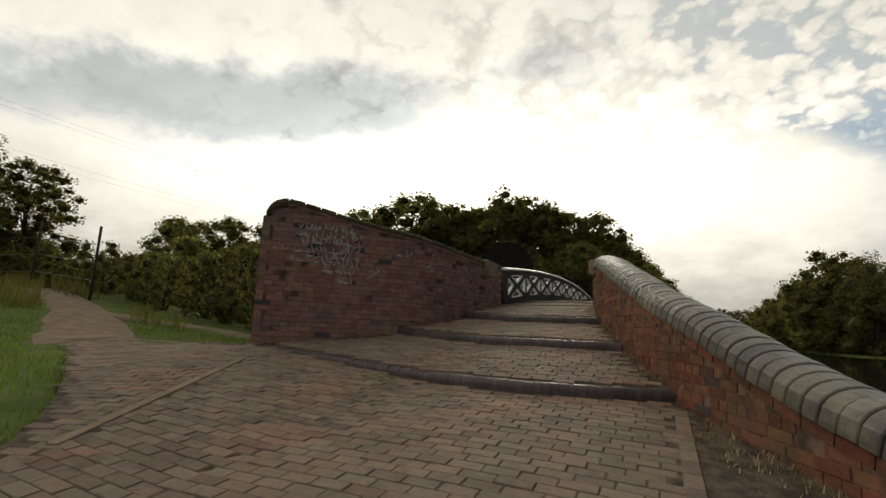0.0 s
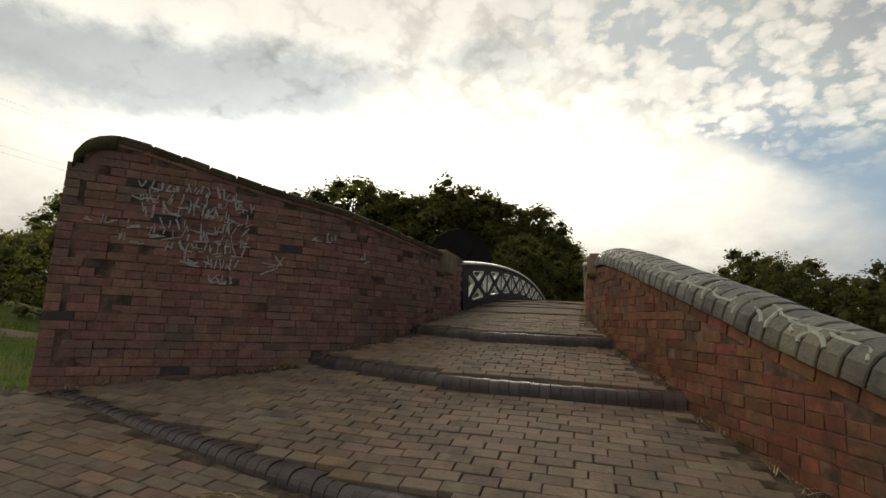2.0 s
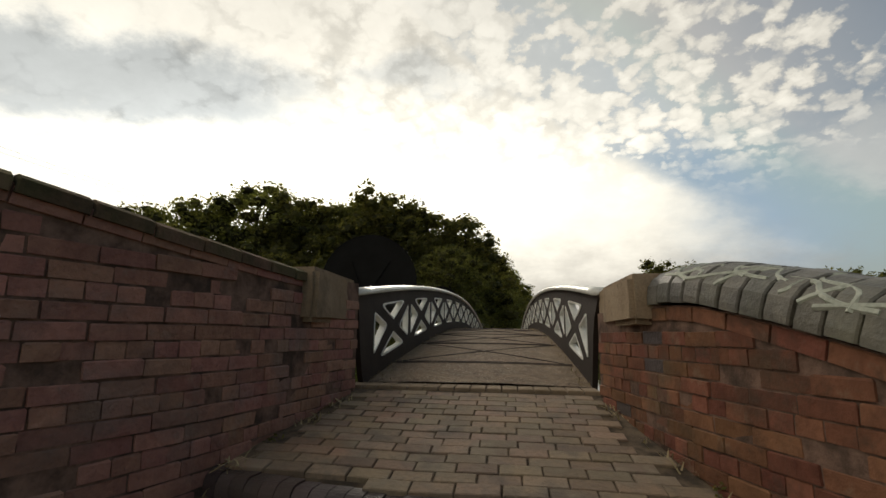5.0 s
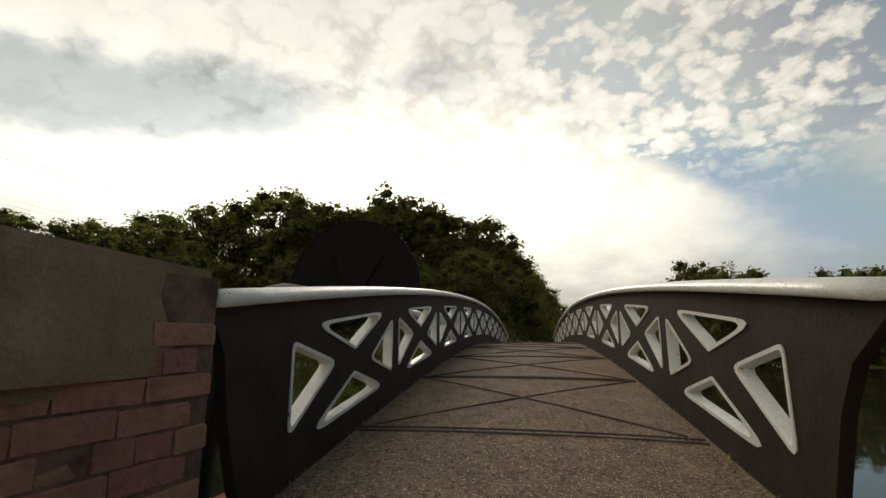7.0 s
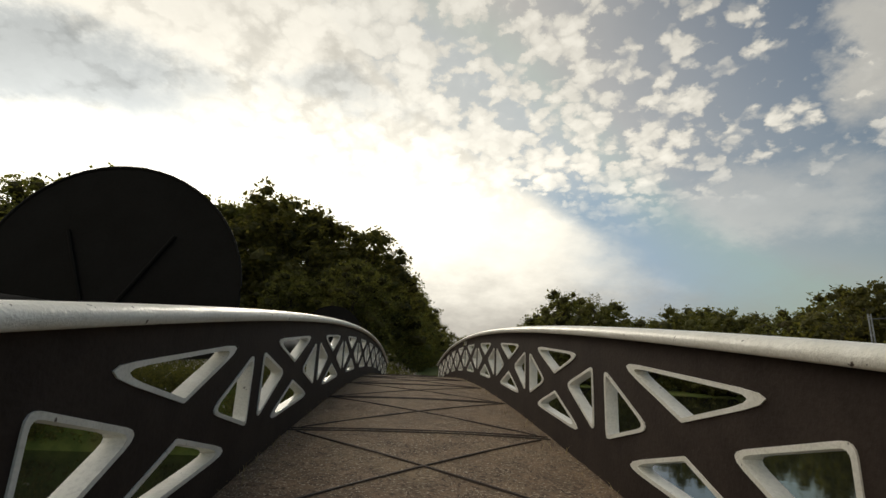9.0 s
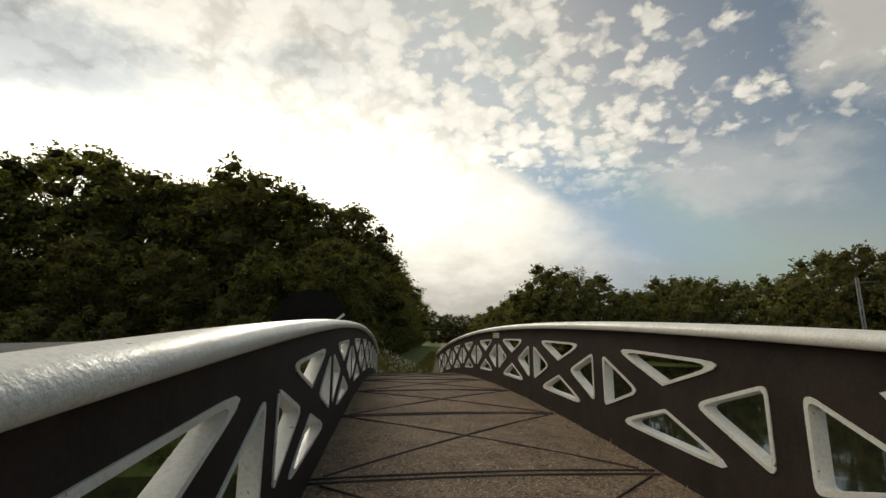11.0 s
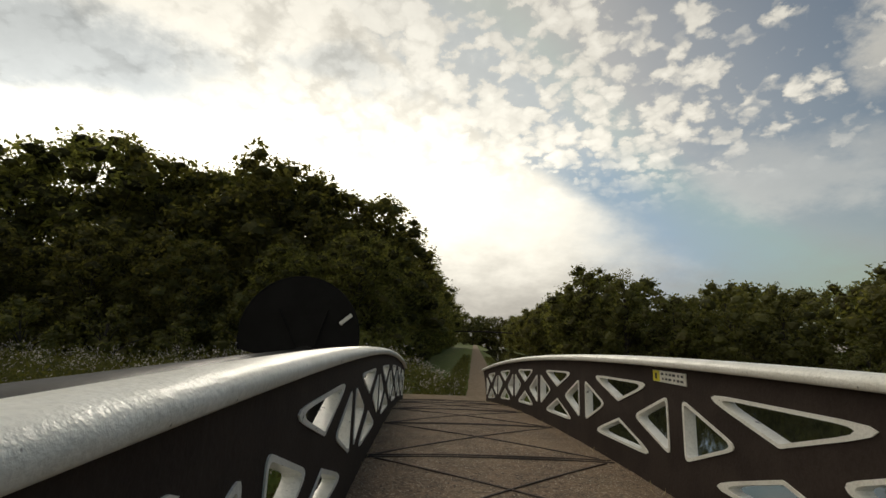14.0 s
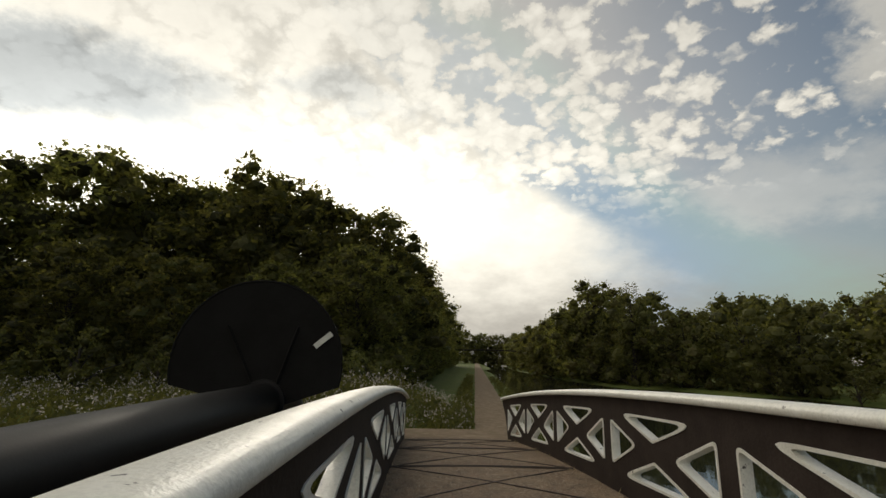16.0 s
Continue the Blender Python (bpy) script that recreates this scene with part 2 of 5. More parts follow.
M_BARK = material("dark_bark", [(0.05, 0.04, 0.03), (0.03, 0.025, 0.02)], 12, 0.95, 0.8)




def make_leaf(name, dark, light, through=0.45, size=1.1):
    """Leaves: light passes through them, so that edges against the sun glow green."""
    m = bpy.data.materials.new(name)
    m.use_nodes = True
    n = Nodes(m.node_tree)
    geo = n.add("ShaderNodeNewGeometry")
    info = n.add("ShaderNodeObjectInfo").outputs["Random"]
    big = n.noise(geo.outputs["Position"], size, 5.0, 0.65)
    col = n.mix(n.ramp(n.math("ADD", n.math("MULTIPLY", geo.outputs["Random Per Island"], 0.6), n.math("MULTIPLY", big, 0.6)), 0.3, 0.9), (*dark, 1), (*light, 1))
    col = n.add("ShaderNodeHueSaturation", Color=col, Value=n.math("ADD", 0.8, n.math("MULTIPLY", info, 0.4)), Hue=n.math("ADD", 0.485, n.math("MULTIPLY", info, 0.03))).outputs[0]
    bsdf = n.add("ShaderNodeBsdfPrincipled", Base_Color=col, Roughness=0.7)
    n.put(bsdf.inputs["Specular IOR Level"], 0.15)
    trans = n.add("ShaderNodeBsdfTranslucent", Color=n.vec("MULTIPLY", col, (1.5, 1.45, 0.7)))
    mix = n.add("ShaderNodeMixShader", Fac=through)
    n.put(mix.inputs[1], bsdf.outputs[0]), n.put(mix.inputs[2], trans.outputs[0])
    n.add("ShaderNodeOutputMaterial", Surface=mix)
    return m


M_LEAF = make_leaf("dark_leaves", (0.10, 0.104, 0.046), (0.185, 0.182, 0.072), 0.68)
M_LEAF_LIGHT = make_leaf("fresh_green_leaves", (0.085, 0.09, 0.037), (0.155, 0.152, 0.055), 0.52)
# darker copy of the leaf colours, the shade within crowns painted in
M_INNER = make_leaf("leaves_with_painted_shade", (0.06, 0.06, 0.027), (0.15, 0.145, 0.058), 0.5, 3.0)
M_STRAW = material("dry_straw", [(0.40, 0.32, 0.17), (0.28, 0.22, 0.11)], 20, 0.9, 0.0, random=0.3)
M_BLADE = make_leaf("grass_blades", (0.12, 0.17, 0.04), (0.20, 0.25, 0.06))
M_ROUGH = make_leaf("rough_grass", (0.12, 0.11, 0.045), (0.22, 0.19, 0.08))
M_FLOWER = material("whitish_flower_heads", [(0.62, 0.55, 0.47), (0.48, 0.41, 0.34)], 20, 0.9, 0.0, random=0.3)
M_CHALK = material("white_spray_paint", [(0.58, 0.55, 0.50), (0.42, 0.36, 0.32)], 45, 0.9, 0.2, bloom=((0.24, 0.16, 0.125), 26.0, 0.55, 0.8))
M_SPRAY = material("greenish_white_spray_paint", [(0.50, 0.51, 0.42), (0.36, 0.37, 0.30)], 25, 0.8, 0.2)
M_GALV = material("galvanised_steel", [(0.30, 0.32, 0.33), (0.24, 0.25, 0.26)], 8, 0.5, 0.1, metal=0.6)
M_YELLOW = material("yellow_sign_enamel", [(0.70, 0.62, 0.05), (0.6, 0.52, 0.05)], 10, 0.4, 0.05)
M_SIGNWHITE = material("white_sign_enamel", [(0.72, 0.70, 0.62), (0.64, 0.62, 0.55)], 10, 0.4, 0.05)
M_INK = material("black_print", [(0.03, 0.03, 0.03), (0.04, 0.04, 0.04)], 10, 0.6, 0.0)


def make_water():
    m = bpy.data.materials.new("still_canal_water")
    m.use_nodes = True
    n = Nodes(m.node_tree)
    pos = n.add("ShaderNodeNewGeometry").outputs["Position"]
    bsdf = n.add("ShaderNodeBsdfPrincipled", Base_Color=(0.018, 0.02, 0.012, 1), Roughness=0.04, IOR=1.33)
    n.put(bsdf.inputs["Normal"], n.add("ShaderNodeBump", Strength=0.05, Distance=0.05, Height=n.noise(pos, 1.6, 3.0)))
    n.add("ShaderNodeOutputMaterial", Surface=bsdf)
    return m


M_WATER = make_water()

# ---- helpers for meshes ----


def mesh_of(bm, name, mat, smooth=False):
    me = bpy.data.meshes.new(name)
    bm.to_mesh(me)
    bm.free()
    for mm in (mat if isinstance(mat, (list, tuple)) else [mat]):
        me.materials.append(mm)
    if smooth:
        me.polygons.foreach_set("use_smooth", [True] * len(me.polygons))
    return me


def raw(name, verts, faces, mat, smooth=False):
    me = bpy.data.meshes.new(name)
    me.from_pydata(verts, [], faces)
    me.materials.append(mat)
    if smooth:
        me.polygons.foreach_set("use_smooth", [True] * len(me.polygons))
    return me


def part(name, bm, mat, parent, label="", smooth=False):
    me = bm if isinstance(bm, bpy.types.Mesh) else mesh_of(bm, name, mat, smooth)
    ob = new(name, me)
    ob.parent = parent
    if label:
        ob["label"] = label
    return ob


def thing(name, label, category, group="", kind="", at=(0, 0, 0)):
    ob = new(name)
    ob.empty_display_size = 0.1
    ob.location = at
    return tagged(ob, label, category, group, kind)


def box(bm, cx, cy, cz, sx, sy, sz, rot=0.0, bevel=0.0):
    r = bmesh.ops.create_cube(bm, size=1.0, matrix=Matrix.Translation((cx, cy, cz)) @ Matrix.Rotation(rot, 4, "Z") @ Matrix.Diagonal((sx, sy, sz, 1)))
    if bevel:
        bmesh.ops.bevel(bm, geom=list({e for v in r["verts"] for e in v.link_edges}), offset=bevel, segments=2, affect="EDGES")
    return r


def sweep(sections, closed=True, caps=True):
    """Verts and faces of a skin through equal rings of points."""
    verts = [tuple(p) for s in sections for p in s]
    k = len(sections[0])
    faces = []
    for i in range(len(sections) - 1):
        for j in range(k if closed else k - 1):
            a, b = i * k + j, i * k + (j + 1) % k
            faces.append((a, b, b + k, a + k))
    if caps and closed:
        faces.append(tuple(range(k))[::-1])
        faces.append(tuple(range((len(sections) - 1) * k, len(sections) * k)))
    return verts, faces


def tube(points, radius, seg=10):
    pts = [Vector(p) for p in points]
    rings = []
    for i, p in enumerate(pts):
        t = (pts[min(i + 1, len(pts) - 1)] - pts[max(i - 1, 0)]).normalized()
        side = t.cross(Vector((0, 0, 1)))
        side = side.normalized() if side.length > 1e-3 else Vector((1, 0, 0))
        u = side.cross(t)
        r = radius[i] if isinstance(radius, (list, tuple)) else radius
        rings.append([p + (side * math.cos(a) + u * math.sin(a)) * r for a in (2 * math.pi * j / seg for j in range(seg))])
    return sweep(rings)


def curve_through(table, t):
    """Smooth value between the rows (t, v, v, ...) of a table."""
    rows = sorted(table)
    if t <= rows[0][0]:
        return rows[0][1:]
    for i in range(len(rows) - 1):
        if t <= rows[i + 1][0]:
            a, b = rows[i], rows[i + 1]
            pa, pb = rows[max(i - 1, 0)], rows[min(i + 2, len(rows) - 1)]
            s = (t - a[0]) / (b[0] - a[0])
            out = []
            for j in range(1, len(a)):
                ma = (b[j] - pa[j]) / max(b[0] - pa[0], 1e-6) * (b[0] - a[0])
                mb = (pb[j] - a[j]) / max(pb[0] - a[0], 1e-6) * (b[0] - a[0])
                out.append((2 * s**3 - 3 * s**2 + 1) * a[j] + (s**3 - 2 * s**2 + s) * ma + (-2 * s**3 + 3 * s**2) * b[j] + (s**3 - s**2) * mb)
            return tuple(out)
    return rows[-1][1:]


# ---- plan of the bridge ----
BAY, BAYS, HALF, HALF_L = 1.5, 11, 0.878, 0.845   # bay length, number of bays, distance of each parapet from the axis
SPAN = BAY * BAYS
MID = SPAN / 2
WATER_Z = -2.35
LAND_Z = -1.75


def arch(y):
    return 1 - ((y - MID) / MID) ** 2


def hole_top(y):
    return 0.430 + 0.509 * arch(y)


def hole_bottom(y):
    return -0.032 + 0.561 * arch(y)


def rail_under(y):
    return 0.545 + 0.509 * arch(y)


def deck_z(y):
    return -0.165 + 0.50 * arch(y) + 0.06 * y / SPAN


# plan of the approach: distance along y -> face of each flanking wall, its base and its top
LEFT_WALL = [(-0.42, -0.83, 0.57), (-1.2, -0.95, 0.55), (-2.0, -1.10, 0.60), (-2.8, -1.45, 0.71), (-3.45, -2.0, 0.82), (-3.95, -2.5, 0.96), (-4.20, -2.78, 1.035), (-4.27, -2.86, 1.02), (-4.33, -2.93, 0.95), (-4.36, -2.965, 0.84)]
RIGHT_WALL = [(-0.42, 0.87, 0.36), (-1.2, 1.0, 0.36), (-1.6, 1.08, 0.34), (-2.2, 1.24, 0.20), (-2.9, 1.42, 0.0), (-3.5, 1.60, -0.18), (-4.2, 1.82, -0.41), (-5.0, 2.13, -0.66), (-6.2, 2.62, -1.06), (-7.6, 3.25, -1.33), (-9.5, 4.1, -1.5), (-12.0, 5.2, -1.65)]
# nosing of each step: x -> y, and its height
STEP_LINES = [
    ([(-3.6, -4.2), (-1.85, -4.6), (-0.4, -4.88), (0.5, -5.02), (1.2, -5.0), (2.3, -4.66)], -1.10),
    ([(-2.0, -2.88), (-1.3, -3.06), (-0.6, -3.25), (0.1, -3.37), (0.8, -3.39), (1.8, -3.29)], -0.755),
    ([(-1.3, -1.72), (-0.7, -1.86), (0.0, -1.93), (0.6, -1.93), (1.3, -1.82)], -0.43),
]
STEP_RISE = 0.09


def step_y(i, x):
    return curve_through(STEP_LINES[i][0], x)[0]


def lift(x, by=0.05):
    """The paving rises sideways towards the left wall."""
    return by * min(max(0.0, -x - 0.2), 2.8)


def ramp_z(x, y):
    """Height of the paved ramp, with its three steps."""
    e = [step_y(i, x) for i in range(3)]
    top = [z + lift(x) for _, z in STEP_LINES]
    if y < e[0]:
        low = min(top[0] - 0.015, STEP_LINES[0][1] - STEP_RISE + lift(x, 0.085))
        k = e[0] - y
        return low - 0.098 * min(k, 6.0) - 0.012 * max(0.0, k - 6.0)
    if y < e[1]:
        return top[0] + (top[1] - STEP_RISE - top[0]) * (y - e[0]) / (e[1] - e[0])
    if y < e[2]:
        return top[1] + (top[2] - STEP_RISE - top[1]) * (y - e[1]) / (e[2] - e[1])
    return top[2] + (deck_z(0) - top[2]) * min(1.0, (y - e[2]) / (-0.25 - e[2]))


def wall_x(table, y):
    return curve_through([(-a, b, c) for a, b, c in table], -y)[0]

# ---- ground, water ----


def path_x(y):
    return 3.2 + 0.109 * (y - 35) if y > 20 else curve_through([(16.5, 0.0), (18.5, 0.35), (20.0, 1.2), (24.0, 2.0)], y)[0]


RIGHT_BANK = [(-300, 60), (-60, 50), (-20, 40), (10, 38), (40, 38), (58, 34), (72, 26), (95, 23), (130, 25), (200, 33), (400, 55), (900, 110)]


def left_bank(y):
    """x of the near bank of the canal, on the towpath side."""
    if y < -1:
        return wall_x(RIGHT_WALL, max(y, -12)) + 0.9 + max(0, -12 - y) * 0.45
    return path_x(y) + 2.6 if y > 20 else 2.6 + max(0, y - 8) * 0.1


def grass_edge(y):
    """x of the grass on the left of the paving."""
    return curve_through([(-14.0, -0.2), (-11.0, -0.3), (-9.5, -0.5), (-8.6, -0.8), (-7.7, -1.27), (-7.4, -1.6), (-6.9, -2.35), (-6.2, -3.7), (-5.65, -4.8), (-5.35, -5.7)], y)[0]


def ground_z(x, y):
    bank = curve_through(RIGHT_BANK, y)[0]
    # banks rise gently away from the water
    if x > bank:
        return WATER_Z + min(0.35, (x - bank) * 0.25) + 0.012 * min(max(0.0, x - bank - 6), 60)
    d = left_bank(y) - x
    if d < 0:
        return WATER_Z - 0.9
    land = LAND_Z + 0.35 * (1 - 1 / (1 + math.exp((x + 5.5) * 0.9)))
    if y < 6:
        land = max(land, -1.95)
        rise = 1 / (1 + math.exp((x + 4.6) * 1.5))
        near = -1.36 + 0.45 * rise * min(1, max(0, -x - 5) / 8)
        near += min(0.9, 0.10 * max(0.0, -x - 5.0))
        land = near if y > -14 else near - 0.1
    arm = min(y - 0.9, 15.6 - y)
    if arm > 0 and x < left_bank(y) + 1:
        return WATER_Z - 0.9
    edge = min(d, max(-arm, 0.0)) if (-3 < y < 22) else d
    if edge < 0.25:
        return WATER_Z + 0.25
    # ramp of the near approach and of the far one
    if -13 < y < 1.0:
        l, r = wall_x(LEFT_WALL, max(y, -4.35)) - 0.2, wall_x(RIGHT_WALL, y) + 0.15
        if y > -4.35 and l < x < r:
            return ramp_z(x, min(y, -0.3)) - 0.12
        if y <= -4.35 and x < r:
            if x > -2.6 and y > -6.2:
                return ramp_z(x, y) - 0.35
            if x > -6.0:
                return ramp_z(max(x, -3.0), y) - (0.2 if grass_edge(y) + 0.2 < x and y < -4.8 else 0.03)
            k = min(1.0, (-6.0 - x) / 2.5)
            return (ramp_z(-3.0, y) - 0.03) * (1 - k) + land * k
    if 16 < y < 24 and abs(x - path_x(y)) < 1.6:
        k = max(0.0, min(1.0, (y - 17.4) / 5.0))
        return -0.2 * (1 - k) + LAND_Z * k - 0.04
    if y > 15.6 and x < path_x(y) - 0.9:
        # weedy bank beside the far end of the bridge
        k = min(1.0, (path_x(y) - 0.9 - x) / 2.5) * min(1.0, (y - 15.6) / 1.2) * max(0.0, min(1.0, (34 - y) / 10))
        land += 1.15 * k * k * (3 - 2 * k)
    return land


def grid_lines(a, b, fine_a, fine_b, step):
    out, v = [], fine_a
    while v <= fine_b + 1e-6:
        out.append(v)
        v += step
    grow, v = step, fine_a
    while v > a:
        grow *= 1.35
        v -= grow
        out.insert(0, v)
    grow, v = step, out[-1]
    while v < b:
        grow *= 1.35
        v += grow
        out.append(v)
    return out


def make_ground():
    xs, ys = grid_lines(-1500, 1500, -14, 8, 0.25), grid_lines(-1200, 2500, -13, 26, 0.25)
    verts = []
    for y in ys:
        for x in xs:
            z = ground_z(x, y)
            if abs(x) < 60 and abs(y) < 120:
                z += 0.05 * (noise.noise((x * 0.7, y * 0.7, 3.0))) + 0.02 * noise.noise((x * 3, y * 3, 1.0))
            verts.append((x, y, z))
    k = len(xs)
    faces = [(j * k + i, j * k + i + 1, (j + 1) * k + i + 1, (j + 1) * k + i) for j in range(len(ys) - 1) for i in range(k - 1)]
    ob = new("ground", raw("ground", verts, faces, M_GRASS, True))
    tagged(ob, "rough green grass land with sloping canal banks", "ground", kind="structure")
    # towpath on the far side, and the path that leaves to the left before the bridge
    rows = []
    for i in range(120):
        y = 20 + i * 1.2 * (1 + i * 0.02)
        c = path_x(y)
        w = 0.85 + 0.1 * noise.noise((y * 0.4, 0, 0))
        rows.append([(c - w, y, ground_z(c - w, y) + 0.05), (c - w * 0.3, y, ground_z(c, y) + 0.07), (c + w * 0.3, y, ground_z(c, y) + 0.07), (c + w, y, ground_z(c + w, y) + 0.05)])
    v, f = sweep(rows, closed=False)
    tagged(new("path", raw("path", v, f, M_PATH, True)), "narrow trodden gravel towpath between grass verges", "path", kind="structure")
    for side, label in (([(0.0, -5.5, -5.0, 0.6), (1.2, -6.5, -4.45, 0.75), (5.2, -8.2, -3.6, 0.7), (8.2, -10.2, -2.8, 0.6), (12.0, -12.5, -2.2, 0.6), (17.0, -15.5, -1.7, 0.6)], "worn pale side path leaving the paving across grass"),
                        ([(0.0, -9.8, -3.0, 0.34), (2.4, -8.8, -2.1, 0.30), (5.2, -7.6, -1.2, 0.30), (8.2, -6.0, -0.4, 0.28), (12.0, -3.6, -0.2, 0.28), (17.0, -2.4, -0.2, 0.28)], "thin trodden track along the water behind the wall")):
        rows = []
        for i in range(60):
            t = 16.7 * i / 59
            x, y, w = curve_through(side, t)
            x2, y2, _ = curve_through(side, t + 0.2)
            d = Vector((x2 - x, y2 - y)).normalized()
            nx, ny = -d.y, d.x
            w += 0.1 * noise.noise((t * 0.8, 2.0, 0.0))
            rows.append([(x + nx * w * k, y + ny * w * k, ground_z(x + nx * w * k, y + ny * w * k) + ((0.04 if abs(k) < 1 else -0.01) if i else -0.12)) for k in (-1, -0.8, -0.3, 0.3, 0.8, 1)])
        v, f = sweep(rows, closed=False)
        tagged(new("path", raw("path", v, f, M_PATH, True)), label, "path", kind="structure")
    water = new("water", raw("water", [(-1500, -1200, WATER_Z), (1500, -1200, WATER_Z), (1500, 2500, WATER_Z), (-1500, 2500, WATER_Z)], [(0, 1, 2, 3)], M_WATER))
    tagged(water, "still dark canal water reflecting sky and trees", "water", kind="structure")


make_ground()

# ---- iron parapets ----


def rounded(points, radius, seg=4):
    out = []
    n = len(points)
    for i in range(n):
        p, a, b = Vector(points[i]), Vector(points[i - 1]), Vector(points[(i + 1) % n])
        u, v = (a - p).normalized(), (b - p).normalized()
        half = math.acos(max(-1, min(1, u.dot(v)))) / 2
        d = min(radius / math.tan(half), 0.42 * min((a - p).length, (b - p).length))
        q0, q1 = p + u * d, p + v * d
        for s in range(seg + 1):
            t = s / seg
            out.append(tuple((1 - t) ** 2 * q0 + 2 * t * (1 - t) * p + t * t * q1))
    return out


def shrink(points, d):
    """The same triangle with its sides moved inwards by d."""
    ps = [Vector(p) for p in points]
    c = sum(ps, Vector((0, 0))) / len(ps)
    lines = []
    for i in range(len(ps)):
        a, b = ps[i], ps[(i + 1) % len(ps)]
        nrm = Vector((-(b - a).y, (b - a).x)).normalized()
        if nrm.dot(c - a) < 0:
            nrm = -nrm
        lines.append((a + nrm * d, (b - a).normalized()))
    out = []
    for i in range(len(ps)):
        (p, u), (q, v) = lines[i - 1], lines[i]
        det = u.x * -v.y + v.x * u.y
        w = q - p
        t = (w.x * -v.y + v.x * w.y) / det
        out.append(tuple(p + u * t))
    return out


def bay_holes(k):
    y0 = k * BAY
    m = y0 + BAY / 2
    mid = (hole_top(m) + hole_bottom(m)) / 2
    c, v, a, e, gap = 0.272, 0.082, 0.50, 0.057, 0.062
    y1 = y0 + BAY
    return [
        [(y0 + c, hole_top(y0 + c)), (m, mid + gap), (y1 - c, hole_top(y1 - c))],
        [(y0 + c, hole_bottom(y0 + c)), (y1 - c, hole_bottom(y1 - c)), (m, mid - gap)],
        [(y0 + v, hole_top(y0 + v) - e), (y0 + v, hole_bottom(y0 + v) + e), (y0 + a, mid)],
        [(y1 - v, hole_top(y1 - v) - e), (y1 - a, mid), (y1 - v, hole_bottom(y1 - v) + e)],
    ]


def plate_mesh(outline, holes, thick, mat):
    cu = bpy.data.curves.new("plate", "CURVE")
    cu.dimensions, cu.fill_mode, cu.extrude = "2D", "BOTH", thick / 2
    for pts in [outline] + holes:
        sp = cu.splines.new("POLY")
        sp.points.add(len(pts) - 1)
        for q, p in zip(sp.points, pts):
            q.co = (p[0], p[1], 0, 1)
        sp.use_cyclic_u = True
    tmp = bpy.data.objects.new("plate", cu)
    scene.collection.objects.link(tmp)
    me = bpy.data.meshes.new_from_object(tmp.evaluated_get(bpy.context.evaluated_depsgraph_get()))
    bpy.data.objects.remove(tmp)
    me.materials.clear()
    me.materials.append(mat)
    # plan of the plate: curve x -> y, curve y -> z, thickness -> x
    for v in me.vertices:
        v.co = (v.co.z, v.co.x, v.co.y)
    me.flip_normals()
    return me


def make_parapet(side):
    what = "black iron bridge parapet with white-rimmed triangular openings and white handrail"
    root = thing("iron_parapet", what, "bridge parapet", "parapets of the iron bridge")
    inner = (HALF if side > 0 else HALF_L) * side
    lip = (HALF - 0.038 if side > 0 else HALF_L - 0.045) * side
    a, b = -0.41, SPAN + 0.46
    n = 120
    top = [(a + (b - a) * i / n, rail_under(a + (b - a) * i / n) + 0.004) for i in range(n + 1)]
    # underside: the arched foot, with a hollow curve up to the abutment at each end
    foot = [(y, deck_z(y) - 0.42) for y in (SPAN - 0.1 - (SPAN - 0.2) * i / 60 for i in range(61))]
    far = [(SPAN + 0.40, 0.40), (SPAN + 0.2, 0.28), (SPAN + 0.02, 0.05), (SPAN - 0.08, -0.25)]
    near = [(0.0, -0.3), (-0.10, 0.0), (-0.17, 0.2), (-0.25, 0.34), (-0.41, 0.46)] if side > 0 else [(-0.1, -0.3), (-0.22, -0.08), (-0.30, 0.15), (-0.34, 0.35), (-0.42, 0.48)]
    holes = []
    for k in range(BAYS):
        for h in bay_holes(k):
            holes.append(rounded(h, 0.03))
    me = plate_mesh(top + far + foot + near, holes, 0.04, M_IRON)
    plate = part("plate", me, None, root)
    plate.location.x = inner + side * 0.025
    for k in range(BAYS):
        for h in bay_holes(k):
            o, i = rounded(shrink(h, -0.007), 0.033), rounded(shrink(h, 0.009), 0.024)
            x0, x1 = inner, inner + side * 0.062
            rings = [[(x1, p[0], p[1]) for p in o], [(x0, p[0], p[1]) for p in o], [(x0, p[0], p[1]) for p in i], [(x1, p[0], p[1]) for p in i]]
            v, f = sweep(rings + [rings[0]], caps=False)
            part("opening_rim", raw("opening_rim", v, f, M_WHITE), None, root)
    # handrail: a moulded cap with a round top
    sec = [(0.004, 0.0), (0.0, 0.018), (0.004, 0.034), (0.018, 0.047), (0.036, 0.053), (0.075, 0.056), (0.112, 0.053), (0.134, 0.046), (0.145, 0.034), (0.148, 0.014), (0.136, -0.008), (0.012, -0.008)]
    rings = [[(lip + side * (q[0]), y, rail_under(y) + q[1] * 0.87) for q in sec] for y in (a + (b - a) * i / 90 for i in range(91))]
    v, f = sweep(rings)
    part("handrail", raw("handrail", v, f, M_WHITE, True), None, root, "white-painted iron handrail with chipped spots")
    return root


for s in (-1, 1):
    make_parapet(s)


